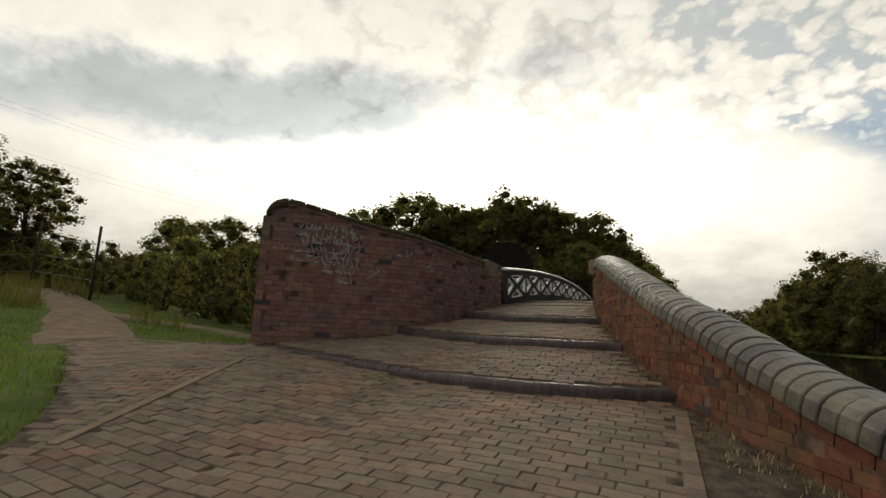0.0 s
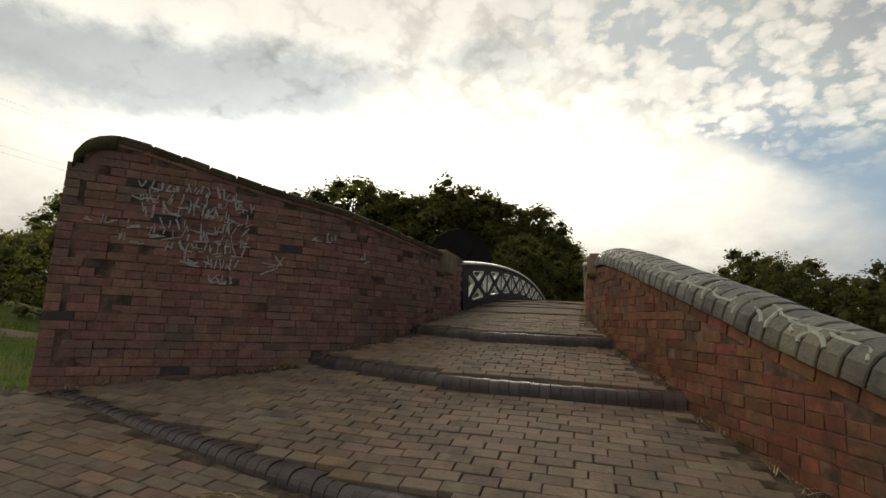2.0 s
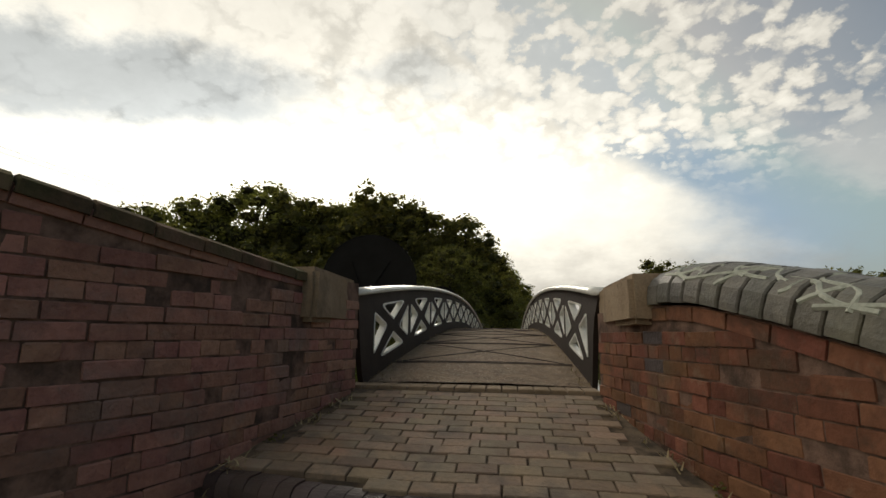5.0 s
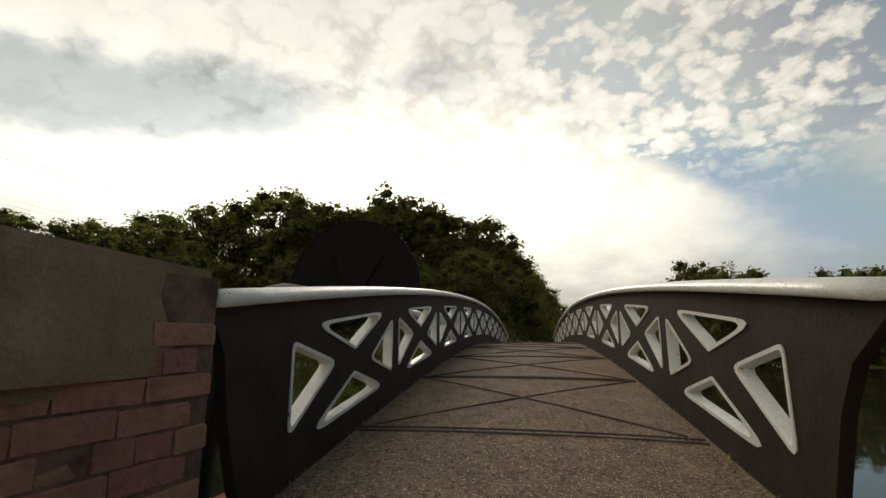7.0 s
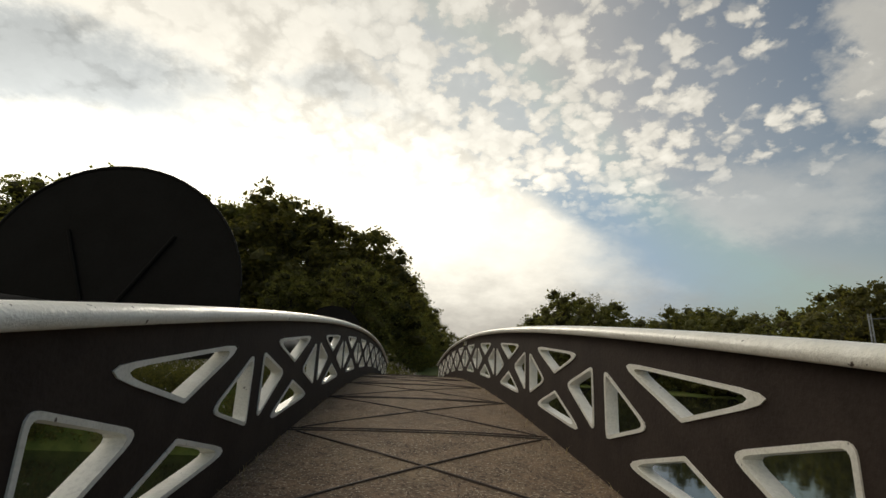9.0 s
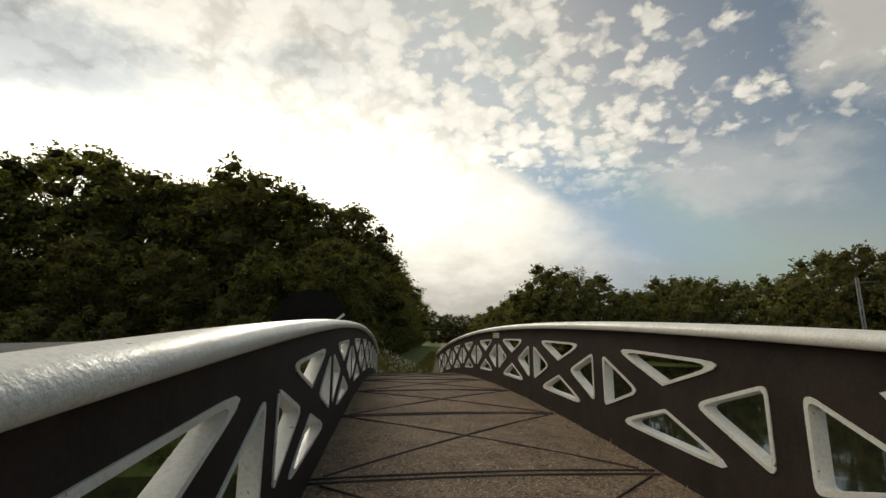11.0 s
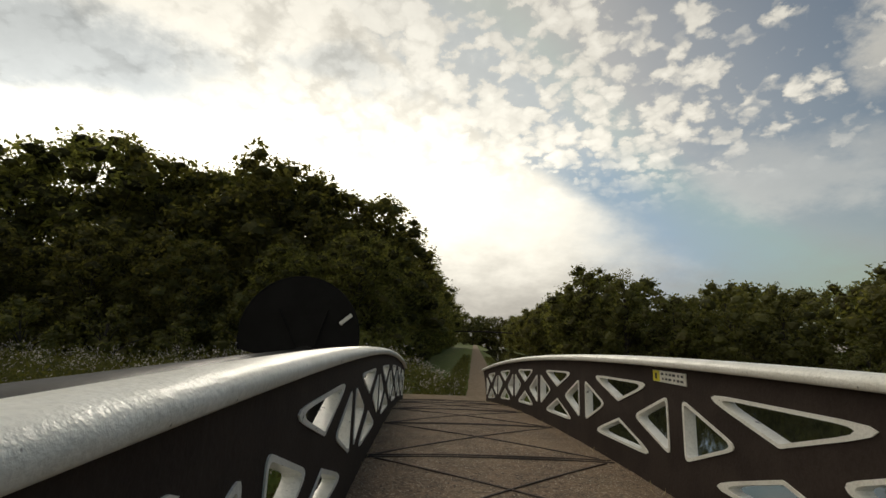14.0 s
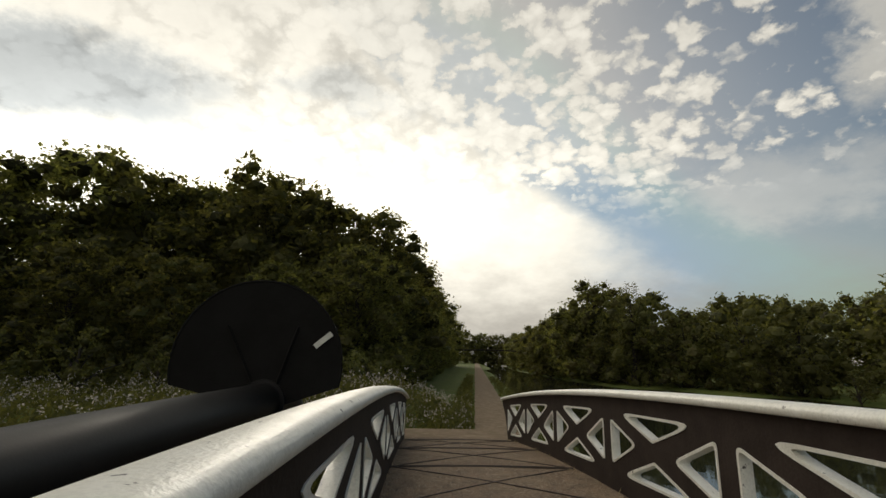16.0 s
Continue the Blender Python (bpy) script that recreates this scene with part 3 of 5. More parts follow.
def make_deck():
    rows = []
    for i in range(101):
        y = -0.05 + (SPAN + 0.1) * i / 100
        row = []
        for j in range(9):
            x = -HALF - 0.03 + (2 * HALF + 0.06) * j / 8
            row.append((x, y, deck_z(y) + 0.015 * (1 - (x / HALF) ** 2) + 0.006 * noise.noise((x * 3, y * 3, 0))))
        rows.append(row)
    v, f = sweep(rows, closed=False)
    low = [[(x, y, z - 0.14) for x, y, z in reversed(r)] for r in rows]
    v2, f2 = sweep(low, closed=False)
    f += [tuple(i + len(v) for i in q) for q in f2]
    ob = new("floor", raw("floor", v + v2, f, M_DECK, True))
    tagged(ob, "arched bridge deck of rust-brown gritty surfacing", "bridge deck", kind="structure")

    def rib(p, q, w=0.015):
        pts = [Vector(p).lerp(Vector(q), i / 12) for i in range(13)]
        d = (Vector(q) - Vector(p)).normalized()
        s = Vector((-d.y, d.x)) * w / 2
        rings = []
        for c in pts:
            z = deck_z(c.y) + 0.015 * (1 - (c.x / HALF) ** 2)
            rings.append([(c.x + s.x, c.y + s.y, z - 0.01), (c.x + s.x * 0.5, c.y + s.y * 0.5, z + 0.008), (c.x - s.x * 0.5, c.y - s.y * 0.5, z + 0.008), (c.x - s.x, c.y - s.y, z - 0.01)])
        vv, ff = sweep(rings)
        part("deck_rib", raw("deck_rib", vv, ff, M_BAR), None, ob)

    e = HALF - 0.02
    for k in range(-1, BAYS + 1):
        t = 0.82 + BAY * k
        for off in (-0.03, 0.03):
            if 0 < t + off < SPAN:
                rib((-e, t + off), (e, t + off))
        if t > -0.6 and t + BAY < SPAN + 0.6:
            lo, hi = max(t + 0.06, 0.02), min(t + BAY - 0.06, SPAN - 0.02)
            fa, fb = (lo - t) / BAY, (hi - t) / BAY
            rib((-e + 2 * e * fa, lo), (-e + 2 * e * fb, hi))
            rib((e - 2 * e * fa, lo), (e - 2 * e * fb, hi))
    return ob


make_deck()

# ---- brick walls of the approach ----
BL, BH, BD, JOINT = 0.202, 0.064, 0.1, 0.005


def piece_mesh(name, sx, sy, sz, mat, chip=0.004):
    """A block with its edges taken off: centred in x and y, standing on z = 0."""
    hx, hy, c = sx / 2, sy / 2, chip
    v = [(-hx, -hy, 0), (hx, -hy, 0), (hx, hy, 0), (-hx, hy, 0),
         (-hx, -hy, sz - c), (hx, -hy, sz - c), (hx, hy, sz - c), (-hx, hy, sz - c),
         (-hx + c, -hy + c, sz), (hx - c, -hy + c, sz), (hx - c, hy - c, sz), (-hx + c, hy - c, sz)]
    f = [(3, 2, 1, 0), (0, 1, 5, 4), (1, 2, 6, 5), (2, 3, 7, 6), (3, 0, 4, 7), (4, 5, 9, 8), (5, 6, 10, 9), (6, 7, 11, 10), (7, 4, 8, 11), (8, 9, 10, 11)]
    return raw(name, v, f, mat)


def worn_brick(name, sx, sy, sz, mat, seed):
    """A brick with knocked corners and a slightly bulging face."""
    r = random.Random(seed)
    me = piece_mesh(name, sx, sy, sz, mat, 0.005)
    for v in me.vertices:
        k = 0.0025 if v.index > 3 else 0.002
        v.co.x += r.uniform(-k, k)
        v.co.z += r.uniform(-k, k)
        v.co.y += r.uniform(-0.002, 0.002)
    return me


def lay(name, meshes, places, parent, near, limit=300, rest_label=""):
    """Places pieces: those nearest to the point near as objects, the rest joined. places: (which mesh, matrix)."""
    order = sorted(places, key=lambda p: (p[1].translation.to_2d() - Vector(near)).length)
    for which, m in order[:limit]:
        ob = new(name, meshes[which])
        ob.parent = parent
        ob.matrix_basis = m
    rest = order[limit:]
    if not rest:
        return
    by = {}
    for which, m in rest:
        by.setdefault(meshes[which].materials[0].name, []).append((which, m))
    for mat_name, items in by.items():
        vs, fs = [], []
        for which, m in items:
            me, base = meshes[which], len(vs)
            vs += [tuple(m @ v.co) for v in me.vertices]
            fs += [tuple(i + base for i in p.vertices) for p in me.polygons]
        ob = new(name + "s_joined", raw(name + "s_joined", vs, fs, bpy.data.materials[mat_name]))
        ob.parent = parent
        ob["kind"] = "stuff"


class Trace:
    """The plan line of a wall's face, by length along it."""

    def __init__(self, table):
        rows = sorted([(-a, b, c) for a, b, c in table])
        self.p = []
        t, n = rows[0][0], 400
        for i in range(n + 1):
            s = rows[0][0] + (rows[-1][0] - rows[0][0]) * i / n
            x, z = curve_through(rows, s)
            self.p.append((x, -s, z))
        self.s = [0.0]
        for a, b in zip(self.p, self.p[1:]):
            self.s.append(self.s[-1] + math.hypot(b[0] - a[0], b[1] - a[1]))
        self.length = self.s[-1]

    def at(self, s):
        """x, y, top height and the heading at length s from the bridge."""
        along = max(0.0, min(self.length, s))
        i = min(int(np.searchsorted(self.s, along, side="right")) - 1, len(self.p) - 2)
        i = max(i, 0)
        k = (along - self.s[i]) / max(self.s[i + 1] - self.s[i], 1e-9)
        a, b = self.p[i], self.p[i + 1]
        x, y, z = (a[j] + (b[j] - a[j]) * k for j in range(3))
        return x, y, z, math.atan2(b[1] - a[1], b[0] - a[0])


def base_z(x, y):
    return ramp_z(x, y) if y > -4.3 or x > -2.6 else -1.45


def make_wall(name, table, side, thick, label, mat, near, seed):
    rnd = random.Random(seed)
    tr = Trace(table)
    root = thing(name, label, "wall", kind="structure")
    n = int(tr.length / 0.15)
    # solid core, its face a little behind the bricks
    rings = []
    for i in range(n + 1):
        s = tr.length * i / n
        x, y, z, h = tr.at(s)
        nx, ny = math.sin(h) * side * -1, -math.cos(h) * side * -1
        if nx * side < 0:
            nx, ny = -nx, -ny
        lo = min(base_z(x, y), -1.3) - 0.5
        rings.append([(x + nx * 0.0065, y + ny * 0.0065, lo), (x + nx * 0.0065, y + ny * 0.0065, z), (x + nx * (thick - 0.012), y + ny * (thick - 0.012), z), (x + nx * (thick - 0.012), y + ny * (thick - 0.012), lo)])
    v, f = sweep(rings)
    part("core", raw("core", v, f, M_MORTAR), None, root)
    meshes, places = [], []
    meshes.append(piece_mesh("stretcher", BL, BD, BH, mat))
    meshes.append(piece_mesh("header", BD, BD, BH, mat))
    meshes.append(piece_mesh("stretcher_dark", BL, BD, BH, M_BLUE))
    meshes += [worn_brick("stretcher_worn", BL - 0.002 * k, BD, BH - 0.001 * k, mat, seed * 10 + k) for k in range(4)]
    meshes += [worn_brick("header_worn", BD - 0.001 * k, BD, BH - 0.001 * k, mat, seed * 10 + 5 + k) for k in range(3)]
    course = BH + JOINT
    z = -1.9
    row = 0
    while z < 1.2:
        s = 0.0 if row % 2 else 0.06
        while s < tr.length - 0.05:
            head = row % 3 == 2
            ln = BD if head else BL
            mid = s + ln / 2
            x, y, top, h = tr.at(mid)
            if base_z(x, y) - 0.08 < z and z + BH < top - 0.06:
                nx, ny = math.sin(h), -math.cos(h)
                if nx * side < 0:
                    nx, ny = -nx, -ny
                push = BD / 2 + rnd.uniform(-0.004, 0.005) + (0.009 if rnd.random() < 0.07 else 0.0)
                m = Matrix.Translation((x + nx * push, y + ny * push, z + rnd.uniform(-0.002, 0.002))) @ Matrix.Rotation(h + rnd.uniform(-0.018, 0.018), 4, "Z") @ Matrix.Rotation(rnd.uniform(-0.014, 0.014), 4, "Y")
                which = rnd.choice((7, 8, 9)) if head else (2 if rnd.random() < 0.035 else rnd.choice((3, 4, 5, 6)))
                places.append((which, m))
            s += ln + JOINT
        z += course
        row += 1
    # a course that follows the slope under the coping
    s = 0.75
    while s < tr.length:
        x, y, top, h = tr.at(s + BL / 2)
        x2, y2, top2, _ = tr.at(s + BL / 2 + 0.1)
        nx, ny = math.sin(h), -math.cos(h)
        if nx * side < 0:
            nx, ny = -nx, -ny
        tilt = math.atan2(top2 - top, 0.1)
        m = Matrix.Translation((x + nx * (BD / 2 - 0.004), y + ny * (BD / 2 - 0.004), top - BH - 0.008)) @ Matrix.Rotation(h, 4, "Z") @ Matrix.Rotation(-tilt, 4, "Y")
        places.append((0, m))
        s += BL + JOINT
    return root, tr, meshes, places


left_root, left_tr, left_meshes, left_places = make_wall("wall_left", LEFT_WALL, -1, 0.46, "sooty red brick wall flanking the ramp, chalked with white graffiti", M_BRICK, (-2.0, -3.5), 3)
right_root, right_tr, right_meshes, right_places = make_wall("wall_right", RIGHT_WALL, 1, 0.36, "low orange-red brick wall under rounded grey coping", M_BRICK_PALE, (1.4, -2.9), 4)


def end_of_left_wall():
    """The return face at the lower end of the left wall, with its rounded shoulder."""
    x, y, top, h = left_tr.at(left_tr.length)
    nx, ny = -math.sin(h), math.cos(h)
    if nx > 0:
        nx, ny = -nx, -ny
    rnd = random.Random(8)
    z, row = -1.9, 0
    while z + BH < top - 0.05:
        if z > -1.55:
            for j in range(2 if row % 2 else 4):
                ln = BL if row % 2 else BD
                c = (j + 0.5) * (ln + JOINT)
                m = Matrix.Translation((x + nx * c + math.cos(h) * 0.045, y + ny * c + math.sin(h) * 0.045, z)) @ Matrix.Rotation(math.atan2(ny, nx) + rnd.uniform(-0.01, 0.01), 4, "Z")
                left_places.append((0 if row % 2 else 1, m))
        z += BH + JOINT
        row += 1


end_of_left_wall()

# coping of the left wall: bricks laid on edge along the slope
left_coping = []
rnd = random.Random(21)
s = 0.62
while s < left_tr.length - 0.30:
    x, y, top, h = left_tr.at(s + 0.11)
    _, _, top2, _ = left_tr.at(s + 0.21)
    nx, ny = math.sin(h), -math.cos(h)
    if nx > 0:
        nx, ny = -nx, -ny
    tilt = math.atan2(top2 - top, 0.1)
    left_coping.append(Matrix.Translation((x + nx * 0.22, y + ny * 0.22, top - 0.04 + rnd.uniform(-0.004, 0.006))) @ Matrix.Rotation(h, 4, "Z") @ Matrix.Rotation(-tilt, 4, "Y"))
    s += 0.225


def coping_mesh(name, length, width, height, mat, seg=9, lip=0.05):
    """A block with a rounded top; the profile runs across, the length along x."""
    prof = [(-width / 2, 0.0), (-width / 2, lip)]
    for i in range(1, seg):
        a = math.pi * i / seg
        prof.append((-math.cos(a) * width / 2, lip + math.sin(a) ** 0.8 * (height - lip)))
    prof += [(width / 2, lip), (width / 2, 0.0)]
    c = 0.006
    rings = []
    for xx, k in ((-length / 2, c), (-length / 2 + c, 0.0), (length / 2 - c, 0.0), (length / 2, c)):
        rings.append([(xx, p * (1 - 2 * k / width), max(q - k, 0.0)) for p, q in prof])
    v, f = sweep(rings)
    return raw(name, v, f, mat, False)


me_lcop = coping_mesh("coping_brick", 0.217, 0.48, 0.085, M_MOSSY, 5, 0.05)
for m in left_coping:
    part("coping_brick", me_lcop, None, left_root).matrix_basis = m

rings = []
s_from = s
for i in range(13):
    sv = s_from + (left_tr.length - s_from) * i / 12
    x, y, top, h = left_tr.at(sv)
    nx, ny = math.sin(h), -math.cos(h)
    if nx > 0:
        nx, ny = -nx, -ny
    out = 0.06 * i / 12
    x, y = x + math.cos(h) * out, y + math.sin(h) * out
    rings.append([(x + nx * p, y + ny * p, top + q) for p, q in ((-0.02, -0.10), (-0.02, 0.012), (0.06, 0.04), (0.22, 0.046), (0.38, 0.04), (0.48, 0.012), (0.48, -0.10))])
v, f = sweep(rings)
part("coping_end", raw("coping_end", v, f, M_MOSSY, True), None, left_root, "rounded mossy shoulder of the wall")

# coping of the right wall: half-round grey blocks
me_rcop = [coping_mesh("coping_block", 0.103 + d, 0.40, 0.185, M_COPING, 10, 0.03) for d in (0.0, 0.003, -0.005)]
s, k = 0.82, 0
while s < right_tr.length - 0.1:
    x, y, top, h = right_tr.at(s + 0.054)
    _, _, top2, _ = right_tr.at(s + 0.154)
    nx, ny = math.sin(h), -math.cos(h)
    if nx < 0:
        nx, ny = -nx, -ny
    tilt = math.atan2(top2 - top, 0.1)
    ob = part("coping_block", me_rcop[k % 3], None, right_root)
    ob.matrix_basis = Matrix.Translation((x + nx * 0.165, y + ny * 0.165, top + 0.012 + rnd.uniform(-0.004, 0.004))) @ Matrix.Rotation(h + rnd.uniform(-0.015, 0.015), 4, "Z") @ Matrix.Rotation(-tilt + rnd.uniform(-0.012, 0.012), 4, "Y")
    s += 0.1095
    k += 1


def stone_block(parent, cx, y0, y1, z0, z1, wide, label, slope=0.0):
    bm = bmesh.new()
    box(bm, 0, 0, 0, wide, y1 - y0, z1 - z0, 0, 0.03)
    bmesh.ops.subdivide_edges(bm, edges=bm.edges[:], cuts=3, use_grid_fill=True)
    for v in bm.verts:
        v.co.z += slope * v.co.y * (1 if v.co.z > 0 else 0)
        v.co += Vector((1, 1, 1)) * 0.008 * noise.noise(v.co * 6 + Vector((cx * 3, 0, 0)))
    ob = part("stone_block", bm, M_STONE, parent, label)
    ob.location = (cx, (y0 + y1) / 2, (z0 + z1) / 2)
    return ob


stone_block(left_root, -1.09, -1.15, -0.35, 0.27, 0.60, 0.46, "large weathered sandstone end block")
stone_block(right_root, 1.115, -1.22, -0.35, 0.27, 0.54, 0.44, "large weathered sandstone end block")

# ---- paved ramp ----
pavement = thing("pavement", "ramp of worn brown paving bricks with three dark bullnose steps", "pavement", kind="structure")


def slab():
    rows = []
    ys = [-14 + 0.1 * i for i in range(138)]
    for y in ys:
        r = wall_x(RIGHT_WALL, y) + 0.1
        l = wall_x(LEFT_WALL, y) - 0.1 if y > -4.3 else max(-6.6, grass_edge(y) - 0.05)
        rows.append([(l + (r - l) * j / 24, y, min(ramp_z(l + (r - l) * j / 24, y), ramp_z(l + (r - l) * j / 24, y - 0.11) + 0.011) - 0.005) for j in range(25)])
    v, f = sweep(rows, closed=False)
    part("bedding", raw("bedding", v, f, M_JOINT), None, pavement)


slab()
PL, PW = 0.183, 0.091
pave_meshes = [piece_mesh("paver", PL - 0.003 * k, PW - 0.0015 * k, 0.05, M_PAVER, 0.004) for k in range(3)]
pave_places = []
KERB_A, KERB_B = Vector((-1.12, -7.55)), Vector((-2.24, -5.25))


def left_of_kerb(x, y):
    d = KERB_B - KERB_A
    return d.x * (y - KERB_A.y) - d.y * (x - KERB_A.x) > 0


def put_paver(x, y, rot):
    i = 0.05
    z = ramp_z(x, y)
    zx = (ramp_z(x + i, y) - ramp_z(x - i, y)) / (2 * i)
    zy = (ramp_z(x, y + i) - ramp_z(x, y - i)) / (2 * i)
    if abs(zy) > 0.4:
        zy = 0.12
    if abs(zx) > 0.3:
        zx = 0
    nrm = Vector((-zx, -zy, 1)).normalized()
    q = Vector((0, 0, 1)).rotation_difference(nrm).to_matrix().to_4x4()
    tip = Matrix.Rotation(rnd.uniform(-0.008, 0.008), 4, "X") @ Matrix.Rotation(rnd.uniform(-0.008, 0.008), 4, "Y")
    pave_places.append((rnd.randrange(3), Matrix.Translation((x, y, z - 0.05 + rnd.uniform(-0.003, 0.004))) @ q @ tip @ Matrix.Rotation(rot + rnd.uniform(-0.012, 0.012), 4, "Z")))


row = 0
y = -10.6
while y < -0.36:
    x = -3.6 + (0.093 if row % 2 else 0.0) + rnd.uniform(-0.025, 0.025)
    while x < 4.6:
        e = [step_y(i, x) for i in range(3)]
        clear = all(not (-0.04 < y - ee < 0.135) for ee in e)
        right = wall_x(RIGHT_WALL, y) - 0.11 if y > -5.0 else 2.02
        left = wall_x(LEFT_WALL, y) + 0.11 if y > -4.3 else max(-3.0 - (-y - 4.3) * 0.6, grass_edge(y))
        if clear and left < x < right and not (y < -4.9 and left_of_kerb(x, y)):
            put_paver(x, y, 0.0)
        x += PL + 0.004
    y += PW + 0.003
    row += 1
# the paving turns towards the side path beyond the kerb line
turn = math.atan2(KERB_B.y - KERB_A.y, KERB_B.x - KERB_A.x) + math.pi / 2
ct, st = math.cos(turn), math.sin(turn)
for i in range(-90, 90):
    for j in range(-50, 50):
        u, w = i * (PW + 0.003), (j + (0.5 if i % 2 else 0.0)) * (PL + 0.004)
        x, y = KERB_A.x + ct * w - st * u, KERB_A.y + st * w + ct * u
        if left_of_kerb(x - 0.09, y) and grass_edge(y) + 0.05 < x and -11 < y < -4.55 and x > -6.5 and (x < -2.9 or y < -4.6):
            put_paver(x, y, turn)
# a straight course of bricks end to end closes the paving on the canal side
edge_y = -5.12
while edge_y > -11.0:
    pave_places.append((0, Matrix.Translation((2.05, edge_y, ramp_z(2.05, edge_y) - 0.046)) @ Matrix.Rotation(math.pi / 2 + rnd.uniform(-0.01, 0.01), 4, "Z") @ Matrix.Rotation(-0.098, 4, "Y")))
    edge_y -= PL + 0.004
# flat kerb strip between the two
d = KERB_B - KERB_A
STRIPS = 7
for i in range(STRIPS):
    p, q = KERB_A + d * (i / STRIPS), KERB_A + d * ((i + 1) / STRIPS)
    zp, zq = ramp_z(p.x, p.y), ramp_z(q.x, q.y)
    run = (q - p).length
    ob = part("kerb_strip", piece_mesh("kerb_strip", run - 0.004, 0.07, 0.06, M_STONE), None, pavement, "pale stone strip set flush in the paving")
    ob.matrix_basis = Matrix.Translation(((p.x + q.x) / 2, (p.y + q.y) / 2, (zp + zq) / 2 - 0.048)) @ Matrix.Rotation(math.atan2(d.y, d.x), 4, "Z") @ Matrix.Rotation(-math.atan2(zq - zp, run), 4, "Y")


def bullnose_mesh():
    w, dp, hgt, r = 0.072, 0.12, 0.16, 0.06
    prof = [(-0.0, -0.06), (-0.0, hgt - 0.06 - r)]
    for i in range(1, 6):
        a = math.pi / 2 * i / 5
        prof.append((r - r * math.cos(a), hgt - 0.06 - r + r * math.sin(a)))
    prof += [(dp, hgt - 0.06), (dp, -0.06)]
    rings = [[(xx, p, q - 0.1) for p, q in prof] for xx in (-w / 2, w / 2)]
    v, f = sweep(rings)
    return raw("bullnose_brick", v, f, M_BLUE)


me_nose = bullnose_mesh()
for i, (line, top) in enumerate(STEP_LINES):
    x = -3.2
    step = thing("step", "low step edged with dark blue bullnose bricks", "step", "steps of the ramp", kind="structure")
    while x < 2.4:
        y = step_y(i, x)
        ang = math.atan2(step_y(i, x + 0.1) - y, 0.1)
        if wall_x(LEFT_WALL, max(y, -4.35)) - 0.05 < x < wall_x(RIGHT_WALL, y) + 0.02:
            ob = part("bullnose_brick", me_nose, None, step)
            ob.matrix_basis = Matrix.Translation((x, y, top + lift(x) + rnd.uniform(-0.003, 0.003))) @ Matrix.Rotation(ang + rnd.uniform(-0.02, 0.02), 4, "Z")
        x += 0.0755 * math.cos(ang)

# light edging course before the deck
edge_mesh = piece_mesh("edging_brick", 0.104, 0.215, 0.06, M_PATH, 0.005)
for i in range(16):
    x = -0.86 + i * 0.113
    part("edging_brick", edge_mesh, None, pavement, "pale edging brick").matrix_basis = Matrix.Translation((x, -0.24, ramp_z(x, -0.3) - 0.052)) @ Matrix.Rotation(rnd.uniform(-0.02, 0.02), 4, "Z")


# ---- abutments under the ends of the bridge ----
def abutment(y0, y1, name, label):
    bm = bmesh.new()
    box(bm, 0, (y0 + y1) / 2, -1.45, 2.9, y1 - y0, 2.2)
    ob = new(name, mesh_of(bm, name, M_BRICK))
    tagged(ob, label, "abutment", kind="structure")


abutment(-0.55, 0.75, "abutment_near", "dark brick abutment carrying the bridge end")
abutment(SPAN - 0.75, SPAN + 0.7, "abutment_far", "dark brick abutment carrying the far bridge end")
bm = bmesh.new()
box(bm, 0.1, SPAN + 0.9, -0.26, 2.3, 1.7, 0.12, 0, 0.01)
landing = tagged(new("landing", mesh_of(bm, "landing", M_PATH)), "pale concrete landing at the far bridge end", "landing", kind="structure")

# ---- trees ----


ICO = bmesh.new()
bmesh.ops.create_icosphere(ICO, subdivisions=1, radius=1.0)
ICO_V = np.array([tuple(v.co) for v in ICO.verts])
ICO_F = [tuple(v.index for v in q.verts) for q in ICO.faces]
ICO.free()


def leaf_cloud(rnd_seed, blobs, per, size, flat=0.6):
    """Verts and faces of small leaf sprays scattered through a set of blobs (centre, radii)."""
    g = np.random.default_rng(rnd_seed)
    vs, fs = [], []
    for c, r in blobs:
        n = int(per * (r[0] * r[1] * r[2]) ** 0.67)
        d = g.normal(size=(n, 3))
        d /= np.linalg.norm(d, axis=1)[:, None]
        rad = g.uniform(0.22, 1.0, n) ** 0.5 * g.uniform(0.90, 1.06, n)
        p = np.array(c) + d * rad[:, None] * np.array(r)
        a = g.normal(size=(n, 3)) + np.array([0, 0, -0.5])
        a /= np.linalg.norm(a, axis=1)[:, None]
        b = np.cross(a, g.normal(size=(n, 3)))
        b /= np.linalg.norm(b, axis=1)[:, None] + 1e-9
        s = g.uniform(0.5, 1.3, n)[:, None] * size
        base = len(vs)
        q = np.stack([p - a * s, p + b * s * flat, p + a * s, p - b * s * flat * g.uniform(0.3, 1, n)[:, None]], 1).reshape(-1, 3)
        vs += [tuple(x) for x in q.tolist()]
        fs += [(base + 4 * i, base + 4 * i + 1, base + 4 * i + 2, base + 4 * i + 3) for i in range(n)]
    return vs, fs


